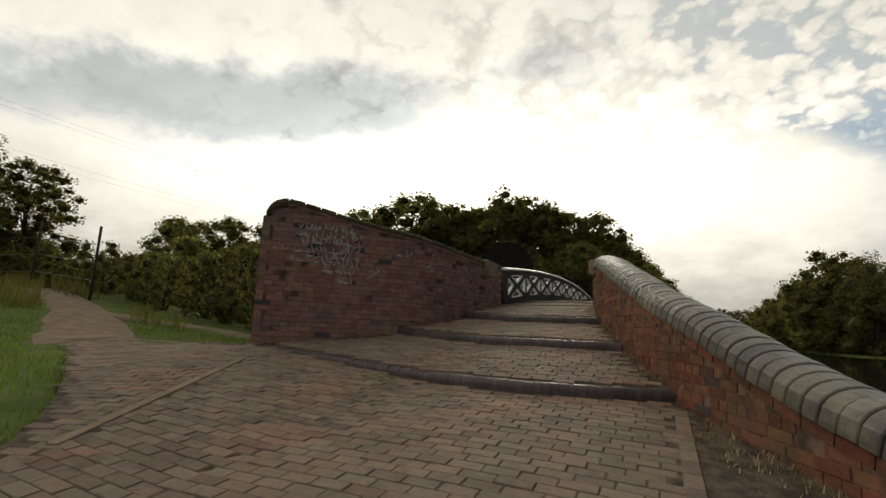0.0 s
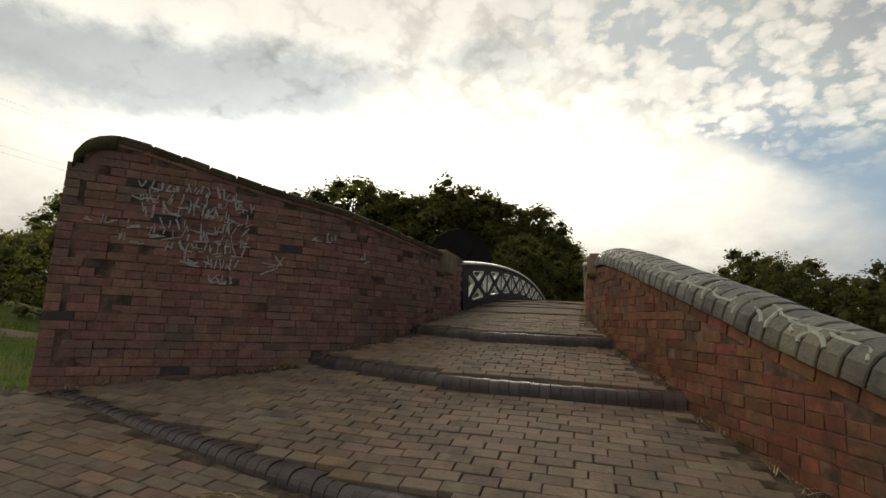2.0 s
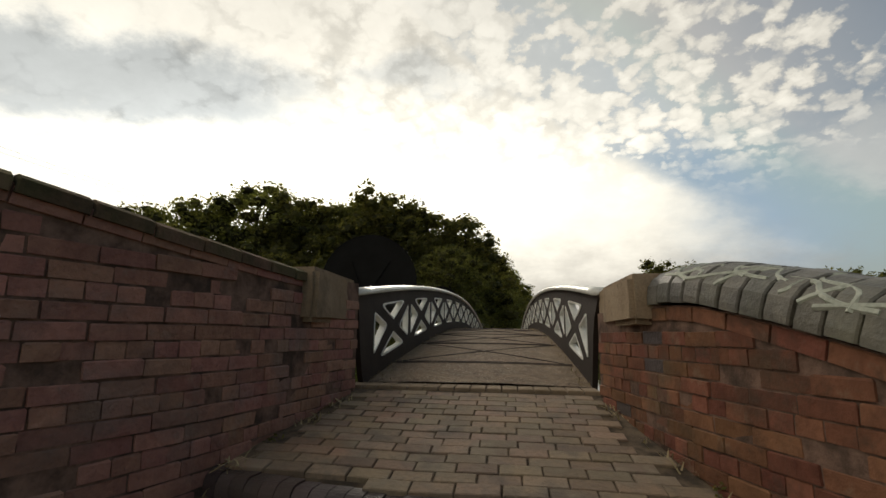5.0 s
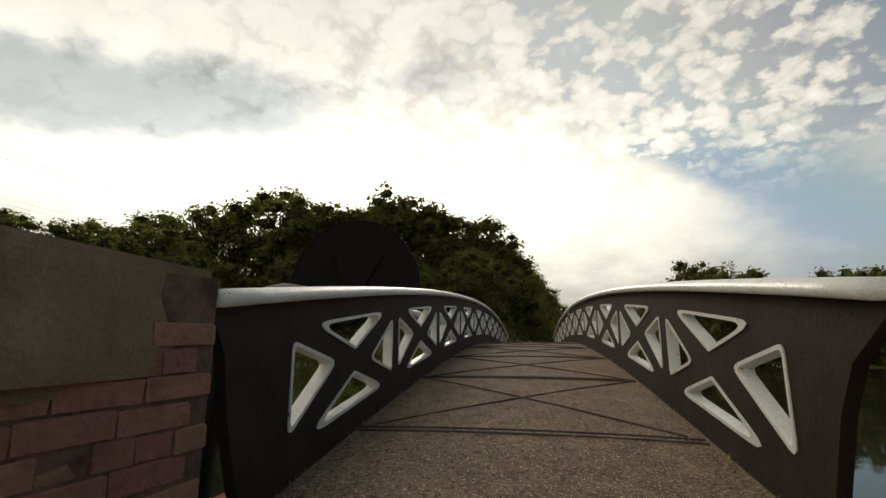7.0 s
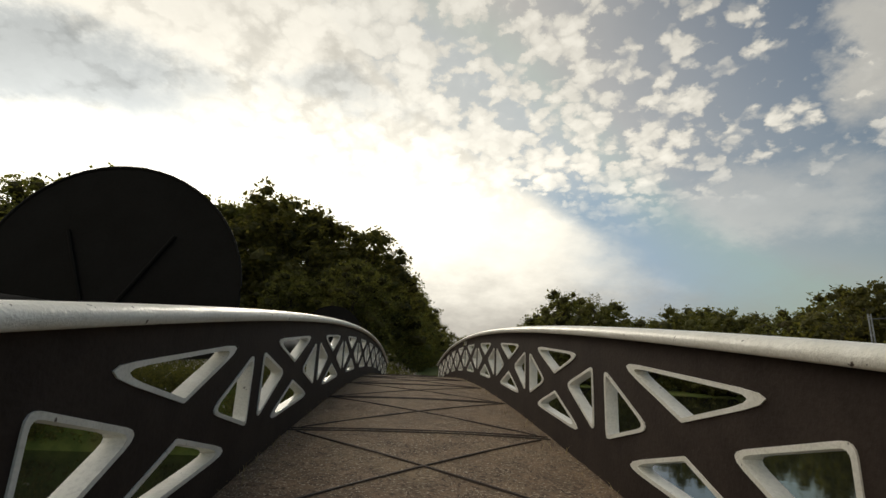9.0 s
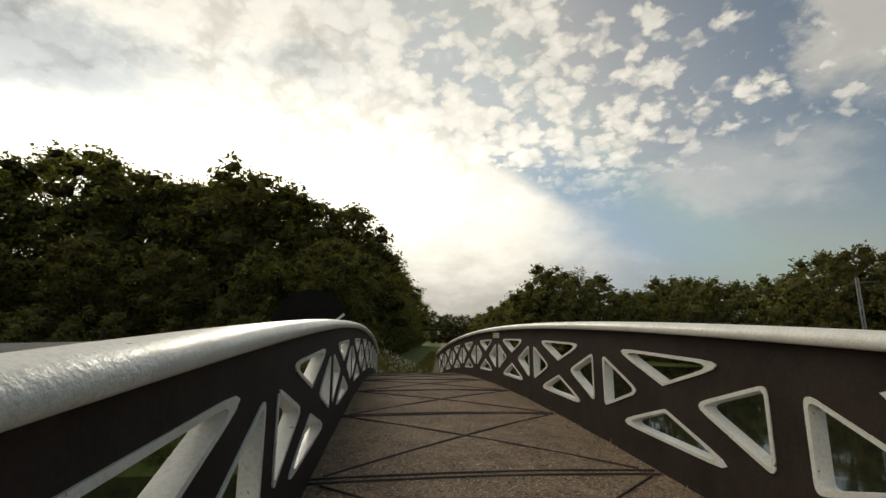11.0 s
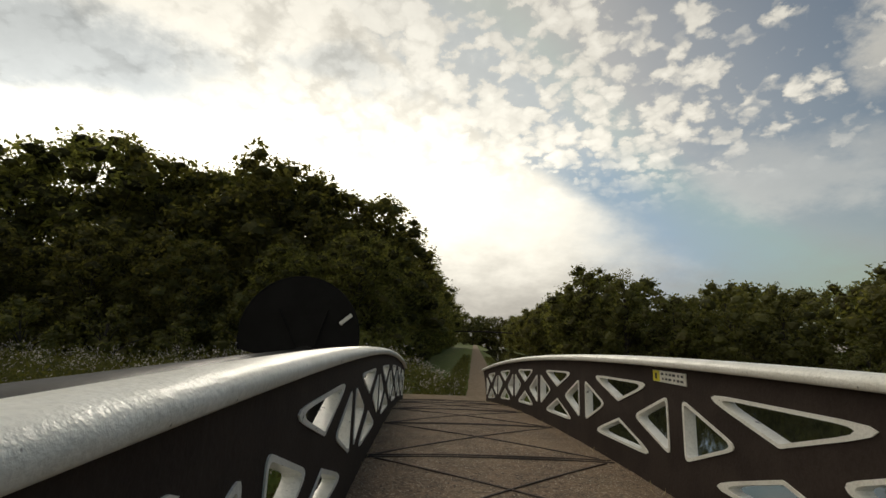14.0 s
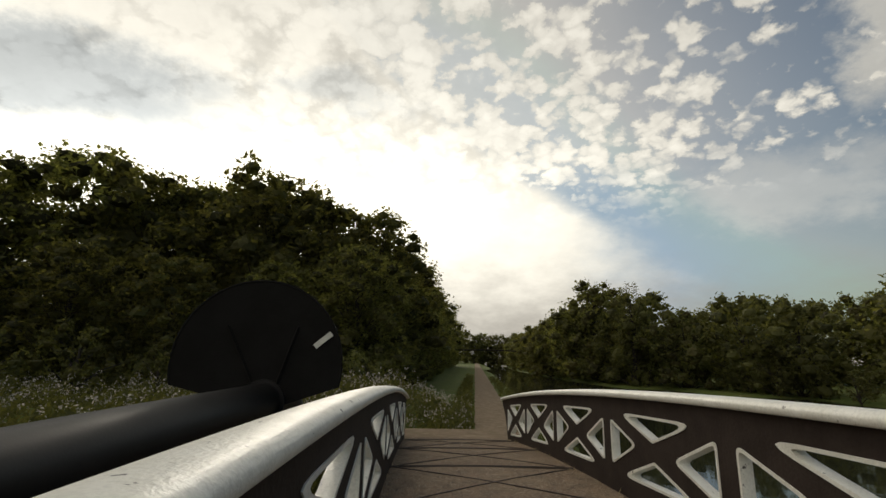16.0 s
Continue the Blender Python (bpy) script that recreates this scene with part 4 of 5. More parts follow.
def make_tree(name, label, category, group, seed, height, spread, trunk_h, leaf, leaf_size=0.12, per=250, blobs_n=40, tall=1.0, thin=1.0):
    """One tree at the origin: tapered trunk, limbs, a broken crown."""
    r = random.Random(seed)
    root = thing(name, label, category, group)
    lean = (r.uniform(-0.4, 0.4), r.uniform(-0.4, 0.4))
    pts, rad = [], []
    for i in range(9):
        t = i / 8
        pts.append((lean[0] * t * t + 0.1 * math.sin(3 * t + seed), lean[1] * t * t, height * 0.86 * t - 0.3))
        rad.append(0.02 * height * (1 - 0.85 * t) + 0.02)
    v, f = tube(pts, rad, 8)
    part("trunk", raw("trunk", v, f, M_BARK, True), None, root)
    blobs = []
    lv, lf = [], []
    for i in range(blobs_n):
        t = (i + 0.5) / blobs_n
        z = trunk_h + (height - trunk_h) * (t ** 0.9)
        prof = max(0.42, math.sqrt(max(0.0, 1 - abs(2 * t ** tall - 0.9) ** 2.4)))
        a = i * 2.399 + r.uniform(-0.5, 0.5)
        d = spread * prof * r.uniform(0.2, 0.95)
        c = (lean[0] * t * t + d * math.cos(a), lean[1] * t * t + d * math.sin(a), z)
        q = spread * r.uniform(0.17, 0.34) * (1.15 - 0.40 * t)
        blobs.append((c, (q, q, q * r.uniform(0.7, 1.1))))
        s = pts[min(8, int(t * 7))]
        mid = ((s[0] + c[0]) / 2, (s[1] + c[1]) / 2, (s[2] + c[2]) / 2 + 0.2)
        vv, ff = tube([s, mid, c], [0.05 * (1.2 - t), 0.035 * (1.2 - t), 0.012], 3)
        lf += [tuple(k + len(lv) for k in face) for face in ff]
        lv += vv
    part("branchwork", raw("branchwork", lv, lf, M_BARK), None, root)
    # added lumps fill the blobs; their darker colour stands in for inner shade
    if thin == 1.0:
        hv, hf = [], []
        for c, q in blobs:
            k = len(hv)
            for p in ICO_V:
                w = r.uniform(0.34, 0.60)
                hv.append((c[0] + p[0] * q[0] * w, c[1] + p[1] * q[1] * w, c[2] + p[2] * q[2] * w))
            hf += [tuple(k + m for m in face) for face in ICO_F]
        part("inner_crown", raw("inner_crown", hv, hf, M_INNER), None, root, "lumps filling the crown, with inner shade painted into their leaf colour")
    v, f = leaf_cloud(seed, blobs, per * thin, leaf_size)
    part("crown", raw("crown", v, f, leaf), None, root)
    return root


def plant(kinds, spots):
    """Sets trees at (kind, x, y, scale, turn); the first of a kind is the built one."""
    used = set()
    for kind, x, y, sc, turn in spots:
        m = Matrix.Translation((x, y, ground_z(x, y) - 0.05)) @ Matrix.Rotation(turn, 4, "Z")
        src = kinds[kind]
        if kind in used:
            ob = copy_thing(src, m)
        else:
            ob = src
            ob.matrix_basis = m
            used.add(kind)
        wide = {"a": 1.35, "b": 1.4, "c": 1.3, "d": 1.15, "h": 1.2}.get(kind, 1.0)
        ob.scale = (sc * wide, sc * wide, sc)


WOOD = "dark broadleaf tree in the dense wood beside the towpath"
BANK = "green tree on the far bank of the canal"
kinds = {
    "a": make_tree("tree", WOOD, "tree", "trees of the wood", 1, 16.0, 4.6, 1.2, M_LEAF, leaf_size=0.168, per=105, blobs_n=96),
    "b": make_tree("tree", WOOD, "tree", "trees of the wood", 2, 14.5, 4.2, 0.8, M_LEAF, leaf_size=0.168, per=105, blobs_n=96, tall=1.2),
    "c": make_tree("tree", WOOD, "tree", "trees of the wood", 3, 13.0, 4.8, 0.6, M_LEAF, leaf_size=0.168, per=105, blobs_n=96),
    "d": make_tree("tree", BANK, "tree", "trees on the far bank", 4, 8.0, 3.2, 0.4, M_LEAF_LIGHT, leaf_size=0.15, per=95, blobs_n=64),
    "h": make_tree("tree", BANK, "tree", "trees on the far bank", 14, 7.0, 3.9, 0.2, M_LEAF_LIGHT, leaf_size=0.155, per=80, blobs_n=64, tall=0.8),
    "e": make_tree("tree", "slender open-crowned tree rising over the bank wood", "tree", "trees on the far bank", 5, 11.0, 2.2, 3.0, M_LEAF_LIGHT, leaf_size=0.10, per=420, thin=0.5, tall=0.9),
    "f": make_tree("bush", "dense green bush on the rough bank", "bush", "bushes on the banks", 6, 3.0, 1.9, 0.1, M_LEAF_LIGHT, leaf_size=0.085, per=300, blobs_n=20),
    "g": make_tree("bush", "dark hedge bush at the wood's edge", "bush", "bushes on the banks", 7, 3.2, 2.2, 0.1, M_LEAF, leaf_size=0.085, per=240, blobs_n=20),
}
spots = []
rt = random.Random(77)
# the wood on the left: its front edge runs beside the far towpath, then swings away to the side
for i in range(17):
    t = i / 16
    y = 44 + 105 * t ** 1.3
    spots.append((rt.choice("bc"), path_x(y) - 9.5 - rt.uniform(0, 1.6), y, rt.uniform(0.72, 1.0) * (1 + 0.1 * t), rt.uniform(0, 6)))
for x, y, k, sc in ((-8.5, 47, "b", 1.08), (-13.5, 46, "c", 1.32), (-18.5, 48, "a", 1.05), (-22.5, 45, "c", 1.28), (-27.0, 45, "b", 1.24), (-31.5, 41, "c", 1.22), (-36.0, 38, "b", 0.97), (-40.5, 34, "c", 0.98), (-45.5, 31, "a", 0.80), (-50.0, 28, "c", 0.92)):
    spots.append((k, x, y, sc, rt.uniform(0, 6)))
for x, y, k, sc in ((-11.0, 52, "a", 1.05), (-16.0, 52, "b", 1.25), (-25.0, 50, "c", 1.25), (-33.5, 45, "b", 1.05)):
    spots.append((k, x, y, sc, rt.uniform(0, 6)))
for i in range(9):
    u = i / 8
    spots.append((rt.choice("bc"), -5 - 40 * u, 40 - 12 * u + rt.uniform(-2, 2), rt.uniform(0.55, 0.75), rt.uniform(0, 6)))
# lower trees beyond the side arm and behind the left wall
for x, y, k, sc in ((-25.0, 15.5, "c", 0.60), (-29.0, 13.0, "b", 0.56), (-33.0, 10.5, "c", 0.50), (-35.0, 14.0, "b", 0.50), (-33.5, 6.0, "c", 0.50), (-37.0, 4.0, "b", 0.50), (-35.0, 1.0, "c", 0.53), (-39.0, -2.0, "a", 0.62), (-31.0, -1.5, "b", 0.50), (-21.0, 20.5, "c", 0.55)):
    spots.append((k, x, y, sc, rt.uniform(0, 6)))
for i in range(22):
    spots.append(("g", path_x(33 + i * 2.8) - 6.0 - rt.uniform(0, 1.2), 33 + i * 2.8, rt.uniform(0.6, 1.0), rt.uniform(0, 6)))
for i in range(20):
    spots.append(("g", -6.5 - 0.95 * i - rt.uniform(0, 0.6), 0.1 - 0.07 * i + rt.uniform(-0.3, 0.4), rt.uniform(0.38, 0.58), rt.uniform(0, 6)))
for i in range(16):
    spots.append(("f", -4 - 2.6 * i - rt.uniform(0, 1.0), 32 - 0.5 * i + rt.uniform(-2, 2), rt.uniform(0.6, 1.3), rt.uniform(0, 6)))
# far bank of the canal
for i in range(46):
    t = i / 45
    y = -12 + 245 * t ** 1.35
    x = curve_through(RIGHT_BANK, y)[0] + (13 if y < 55 else 4) + rt.uniform(0, 7)
    spots.append((rt.choice("dhh"), x, y, rt.uniform(1.1, 1.5) * (1 if y < 55 else 1.15), rt.uniform(0, 6)))
for i in range(16):
    y = -10 + 120 * i / 15
    x = curve_through(RIGHT_BANK, y)[0] + 27 + rt.uniform(0, 9)
    spots.append(("h", x, y, rt.uniform(1.6, 2.0), rt.uniform(0, 6)))
for x, y, k, sc in ((27.5, 84.0, "d", 1.95), (31.0, 88.0, "h", 2.1), (33.5, 78.0, "h", 1.85), (50.0, 50.0, "d", 1.6), (54.0, 46.0, "h", 1.75), (58.0, 40.0, "d", 1.9), (55.0, 34.0, "d", 1.7)):
    spots.append((k, x, y, sc, rt.uniform(0, 6)))
for i in range(44):
    y = -8 + 2.6 * i
    x = curve_through(RIGHT_BANK, y)[0] + 4 + rt.uniform(0, 8)
    spots.append(("f", x, y, rt.uniform(0.6, 1.6), rt.uniform(0, 6)))
for i in range(9):
    y = 92 + 12 * i
    x = curve_through(RIGHT_BANK, y)[0] + 1.5 + rt.uniform(0, 2.5)
    spots.append((rt.choice("dh"), x, y, rt.uniform(1.25, 1.6), rt.uniform(0, 6)))
# trees closing the view where the canal bends away
for i in range(16):
    spots.append(("d", 8 + i * 3.6, 225 + rt.uniform(-12, 8), rt.uniform(1.3, 1.9), rt.uniform(0, 6)))
spots.append(("e", 29.0, 74.0, 1.3, 0.4))
# open trees and scrub behind the fence on the near side
for x, y, k, sc in ((-20.5, 0.3, "b", 0.36), (-22.5, -0.8, "e", 0.62), (-24.0, 1.6, "b", 0.42), (-26.5, 3.0, "c", 0.44), (-20.5, -2.6, "c", 0.40), (-28.5, 5.0, "b", 0.40), (-19.0, -4.6, "b", 0.42), (-24.0, 5.2, "c", 0.30)):
    spots.append((k, x, y, sc, rt.uniform(0, 6)))
plant(kinds, spots)

# ---- pipe beside the bridge ----
PIPE_X, PIPE_Z, PIPE_R = -2.0, 0.79, 0.165
pipe = thing("pipeline", "thick black pipe crossing the canal beside the bridge", "pipe")
PIPE_LINE = [(2.2, 0.72), (4.5, 0.755), (6.4, 0.765), (8.8, 0.785), (10.4, 0.80), (12.8, 0.80)]
pts = [(PIPE_X, 1.0, -2.6), (PIPE_X, 1.0, -0.8)]
for i in range(0, 12):
    a = math.pi / 2 * i / 11
    pts.append((PIPE_X, 2.2 - 1.2 * math.cos(a), 0.72 - 1.2 + 1.2 * math.sin(a)))
for i in range(1, 20):
    y = 2.2 + 10.8 * i / 20
    pts.append((PIPE_X, y, curve_through(PIPE_LINE, y)[0]))
for i in range(0, 10):
    a = math.pi / 2 * i / 9
    pts.append((PIPE_X, 13.0 + 0.8 * math.sin(a), 0.80 - 0.8 + 0.8 * math.cos(a)))
pts.append((PIPE_X, 13.8, -2.4))
v, f = tube(pts, PIPE_R, 24)
part("barrel", raw("barrel", v, f, M_PIPE, True), None, pipe)
for yy in (3.5, 12.6):
    zz = curve_through(PIPE_LINE, yy)[0]
    v, f = tube([(PIPE_X, yy - 0.03, zz), (PIPE_X, yy + 0.03, zz)], PIPE_R + 0.035, 24)
    part("flange", raw("flange", v, f, M_PIPE), None, pipe)


def fan_guard(y, R, c, dx):
    root = thing("fan_guard", "black steel fan guard keeping climbers off the pipe", "guard", "fan guards on the pipe")
    out = [(0.16, -0.02)]
    for i in range(33):
        a = math.radians(-14 + 208 * i / 32)
        out.append((R * math.cos(a), c + R * math.sin(a)))
    out += [(-0.16, -0.02)]
    sec = [[(PIPE_X + (dx if q > 0.1 else 0.0) + p, y + dy, PIPE_Z + q) for p, q in out] for dy in (-0.004, 0.004)]
    v, f = sweep(sec)
    part("blade", raw("blade", v, f, M_FAN), None, root)
    rim = [(PIPE_X + dx + p, y, PIPE_Z + q) for p, q in out[1:-1]]
    v, f = tube(rim, 0.012, 6)
    part("rim", raw("rim", v, f, M_FAN), None, root)
    for p in (-0.18, 0.22):
        v, f = tube([(PIPE_X + p * 0.4, y - 0.015, PIPE_Z + 0.1), (PIPE_X + dx + p * 1.6, y - 0.015, PIPE_Z + c + 0.45 * R)], 0.012, 6)
        part("stiffener", raw("stiffener", v, f, M_FAN), None, root)
    return root


fan_guard(3.5, 0.79, 0.22, 0.04)
far_fan = fan_guard(12.6, 0.77, 0.33, -0.09)
bm = bmesh.new()
box(bm, 0, 0, 0, 0.19, 0.008, 0.05, 0, 0.002)
ob = part("label_plate", bm, M_SIGNWHITE, far_fan, "small white label plate")
ob.matrix_basis = Matrix.Translation((-1.50, 12.6 - 0.012, 1.355)) @ Matrix.Rotation(radians(-40), 4, "Y")

# ---- small things on and beside the bridge ----


def warning_sign():
    root = thing("warning_sign", "small yellow and white warning plate fixed to the parapet", "sign")
    x = HALF + 0.004
    y0, y1, z0, z1 = 8.87, 9.215, 0.957, 1.02
    def plate(name, a, b, lo, hi, mat, t, label=""):
        bm = bmesh.new()
        box(bm, x - t / 2, (a + b) / 2, (lo + hi) / 2, t, b - a, hi - lo)
        part(name, bm, mat, root, label)
    plate("backing", y0, y1, z0, z1, M_SIGNWHITE, 0.006)
    plate("yellow_panel", y1 - 0.075, y1 - 0.002, z0 + 0.002, z1 - 0.002, M_YELLOW, 0.009)
    plate("print_bar", y1 - 0.05, y1 - 0.03, z0 + 0.015, z1 - 0.015, M_INK, 0.011)
    for i in range(6):
        for j in range(2):
            a = y0 + 0.02 + i * 0.041
            plate("print_bar", a, a + 0.027 - 0.006 * ((i + j) % 3), z0 + 0.014 + j * 0.026, z0 + 0.026 + j * 0.026, M_INK, 0.008)


warning_sign()


def strokes(parent, name, rows, seed):
    """Unreadable chalked writing: rows of short worn strokes on the face of the left wall."""
    r = random.Random(seed)
    for s0, s1, z, hgt in rows:
        vs, fs = [], []
        s = s0
        z0 = z
        while s < s1:
            z0 += r.uniform(-0.008, 0.008)
            for _ in range(r.choice((1, 2, 2, 3))):
                ang = r.choice((1.57, 1.57, 1.2, 1.9, 0.1, -0.3)) + r.uniform(-0.25, 0.25)
                ln, w = hgt * r.uniform(0.4, 1.0), r.uniform(0.007, 0.015)
                ds, dz = r.uniform(0, 0.035), r.uniform(0, 0.4) * hgt
                n = 4
                ring = []
                bend = r.uniform(-0.5, 0.5)
                p, q = s + ds, z0 + dz
                for i in range(n + 1):
                    aa = ang + bend * i / n
                    ring.append((p - math.sin(aa) * w / 2, q + math.cos(aa) * w / 2, p + math.sin(aa) * w / 2, q - math.cos(aa) * w / 2))
                    p, q = p + math.cos(aa) * ln / n, q + math.sin(aa) * ln / n
                b = len(vs)
                for a1, c1, a2, c2 in ring:
                    for a, c in ((a1, c1), (a2, c2)):
                        x, y, _, h = left_tr.at(a)
                        nx, ny = math.sin(h), -math.cos(h)
                        if nx < 0:
                            nx, ny = -nx, -ny
                        vs.append((x + nx * 0.0068, y + ny * 0.0068, c))
                fs += [(b + 2 * i, b + 2 * i + 1, b + 2 * i + 3, b + 2 * i + 2) for i in range(n)]
            s += r.uniform(0.035, 0.06) + (0.05 if r.random() < 0.16 else 0.0)
        part(name, raw(name, vs, fs, M_CHALK), None, parent, "white chalked scrawl")


L = left_tr.length
strokes(left_root, "graffiti", [(L - 1.20, L - 0.40, 0.63, 0.10), (L - 1.28, L - 0.42, 0.53, 0.10), (L - 1.30, L - 0.38, 0.43, 0.11), (L - 1.25, L - 0.42, 0.33, 0.10), (L - 1.30, L - 0.5, 0.22, 0.12), (L - 1.25, L - 0.62, 0.12, 0.10), (L - 1.22, L - 0.8, 0.02, 0.10), (L - 0.36, L - 0.12, 0.33, 0.07), (L - 1.2, L - 1.0, -0.1, 0.10), (L - 0.5, L - 0.3, 0.18, 0.07), (L - 2.1, L - 1.9, 0.38, 0.08), (L - 2.5, L - 2.38, 0.24, 0.08), (L - 1.6, L - 1.52, 0.05, 0.16)], 5)


def coping_scrawl():
    """Crossing white spray strokes over the rounded coping of the right wall."""
    r = random.Random(12)
    for k in range(44):
        pts = []
        s, a0, a1 = 0.95 + 0.075 * k + r.uniform(-0.05, 0.05), r.uniform(0.25, 0.8), r.uniform(1.2, 1.8)
        run, wig, ph = r.uniform(-0.16, 0.22), r.uniform(0.0, 0.05), r.uniform(0, 6)
        if k % 3 == 0:
            a0, a1, run = r.uniform(0.4, 1.2), r.uniform(0.4, 1.2), r.uniform(0.2, 0.4)
        for i in range(12):
            u = i / 11
            x, y, top, h = right_tr.at(s + run * u + wig * math.sin(6 * u + ph))
            nx, ny = math.sin(h), -math.cos(h)
            if nx < 0:
                nx, ny = -nx, -ny
            a = a0 + (a1 - a0) * u + 0.15 * math.sin(5 * u + ph)
            across = -math.cos(a) * 0.2 + 0.165
            up = 0.042 + max(0.0, math.sin(a)) ** 0.8 * 0.155 - 0.006
            pts.append((x + nx * across, y + ny * across, top + up))
        v, f = tube(pts, 0.012, 6)
        part("spray_line", raw("spray_line", v, f, M_SPRAY), None, right_root, "white sprayed squiggle")


coping_scrawl()


def blades(name, label, category, spots, hgt, mat, seed, wide=0.008, lean=0.5):
    """One object of many thin blades; spots: list of (x, y, z, scale)."""
    g = np.random.default_rng(seed)
    vs, fs = [], []
    for x, y, z, sc in spots:
        a = g.uniform(0, 6.28)
        h = hgt * sc * g.uniform(0.6, 1.3)
        d = g.uniform(0.1, lean) * h
        cx, cy = math.cos(a), math.sin(a)
        w = wide * sc
        b = len(vs)
        vs += [(x - cy * w, y + cx * w, z), (x + cy * w, y - cx * w, z), (x + cx * d * 0.4 + cy * w * 0.7, y + cy * d * 0.4 - cx * w * 0.7, z + h * 0.6), (x + cx * d * 0.4 - cy * w * 0.7, y + cy * d * 0.4 + cx * w * 0.7, z + h * 0.6), (x + cx * d, y + cy * d, z + h)]
        fs += [(b, b + 1, b + 2, b + 3), (b + 3, b + 2, b + 4)]
    ob = new(name, raw(name, vs, fs, mat))
    return tagged(ob, label, category, kind="stuff")


rg = random.Random(5)
spots = []
while len(spots) < 17000:
    y = rg.uniform(-11.5, -1.0)
    x = rg.uniform(-11, 0.2)
    if y < -5.6:
        if x > grass_edge(y) - 0.02 + 0.08 * noise.noise((x * 2, y * 2, 0)):
            continue
    elif x > -3.1 or y < -4.55 + 0.1 * noise.noise((x * 2, y * 2, 0)) and x > -6.6 or abs(y + 4.97 - 0.50 * (-x - 5.5)) < 0.85:
        continue
    spots.append((x, y, ground_z(x, y) - 0.01, rg.uniform(0.6, 1.2)))
blades("grass", "short rough green grass beside the paving", "grass", spots, 0.09, M_BLADE, 1)
spots = []
while len(spots) < 9000:
    x, y = rg.uniform(-22, -7.5), rg.uniform(-8.5, -1.2)
    if abs(y + 4.97 - 0.50 * (-x - 5.5)) < 0.9 and x > -12 or noise.noise((x * 0.5, y * 0.5, 7.0)) < -0.1 or y > -2.0 and x > -11 or x > -9.5 and y < -4.4:
        continue
    spots.append((x, y, ground_z(x, y) - 0.02, rg.uniform(0.5, 1.2)))
blades("tall_grass", "tall brownish rough grass along the fence", "grass", spots, 0.42, M_ROUGH, 6, 0.012, 0.5)
spots = []
for i in range(1300):
    t = rg.random()
    y = -5.2 - 4.5 * t
    e = wall_x(RIGHT_WALL, y)
    x = e - rg.uniform(0.0, 0.5) ** 1.3
    if x > 2.1:
        spots.append((x, y, ramp_z(x, y) - 0.02, rg.uniform(0.4, 1.0)))
blades("weeds", "sparse dry weeds in the earth strip along the wall", "weeds", spots, 0.06, M_STRAW, 2, 0.005, 1.2)
spots = []
for i in range(900):
    y = -0.6 - 3.8 * rg.random()
    side = rg.random() < 0.6
    x = wall_x(LEFT_WALL, y) + rg.uniform(0, 0.12) if side else wall_x(RIGHT_WALL, y) - rg.uniform(0, 0.08)
    if noise.noise((y * 1.7, 5.0 if side else 9.0, 0)) > -0.05:
        spots.append((x, y, ramp_z(x, y) - 0.005, rg.uniform(0.5, 1.2)))
blades("dry_grass", "dry straw and weeds along the foot of the walls", "weeds", spots, 0.035, M_STRAW, 3, 0.004, 4.5)
spots = []
for i in range(1500):
    y = SPAN * rg.random() ** 1.5
    side = rg.choice((-1, 1))
    spots.append((side * (HALF - abs(rg.gauss(0, 0.07))), y, deck_z(y) - 0.004, rg.uniform(0.3, 0.9)))
blades("deck_litter", "dry grass litter along the edges of the deck", "litter", spots, 0.05, M_STRAW, 4, 0.003, 1.8)

tufts = []
for y in (-1.7, -2.1, -2.2, -2.45, -2.75, -3.0, -3.9):
    x = wall_x(RIGHT_WALL, y) - 0.03
    tufts.append(((x, y, ramp_z(x, y) + 0.015), (0.035, 0.05, 0.03 + 0.02 * rg.random())))
for y in (-1.4, -1.9, -2.3, -3.2, -3.5):
    x = wall_x(LEFT_WALL, y) + 0.04
    tufts.append(((x, y, ramp_z(x, y) + 0.01), (0.05, 0.06, 0.03)))
vs, fs = leaf_cloud(29, tufts, 9000, 0.014)
tagged(new("wall_weeds", raw("wall_weeds", vs, fs, M_LEAF_LIGHT)), "small green weeds growing at the wall's foot", "weeds", kind="stuff")

# nettles and willowherb gone to seed beyond the far end
clumps, heads = [], []
while len(clumps) < 1900:
    y = 15.75 + 14 * rg.random() ** 1.3
    x = path_x(max(y, 20)) - 1.15 - 26 * rg.random() ** 1.4
    if y < 18.6 and x > -1.5:
        continue
    z = ground_z(x, y)
    if z < WATER_Z + 0.2:
        continue
    h = rg.uniform(0.45, 0.95)
    clumps.append(((x, y, z + h * 0.5), (0.26, 0.26, h * 0.6)))
    for _ in range(rg.choice((0, 1, 2, 3))):
        heads.append((x + rg.uniform(-0.25, 0.25), y + rg.uniform(-0.25, 0.25), z + h * rg.uniform(0.9, 1.3)))
for _ in range(700):
    y = rg.uniform(15.65, 17.6)
    x = -1.6 - 16 * rg.random() ** 1.5
    z = ground_z(x, y)
    clumps.append(((x, y, max(z, WATER_Z) + 0.25), (0.28, 0.28, 0.32)))
for side in (-1, 1):
    for _ in range(260):
        y = 22 + 50 * rg.random() ** 1.6
        x = path_x(y) + side * (1.05 + rg.random() * 0.9)
        tall = 0.42 if side < 0 else 0.22
        clumps.append(((x, y, ground_z(x, y) + tall * 0.55), (0.28, 0.28, tall)))
vs, fs = leaf_cloud(19, clumps, 380, 0.06)
tagged(new("tall_weeds", raw("tall_weeds", vs, fs, M_LEAF_LIGHT)), "tall green nettles and willowherb on the far bank", "weeds", kind="stuff")
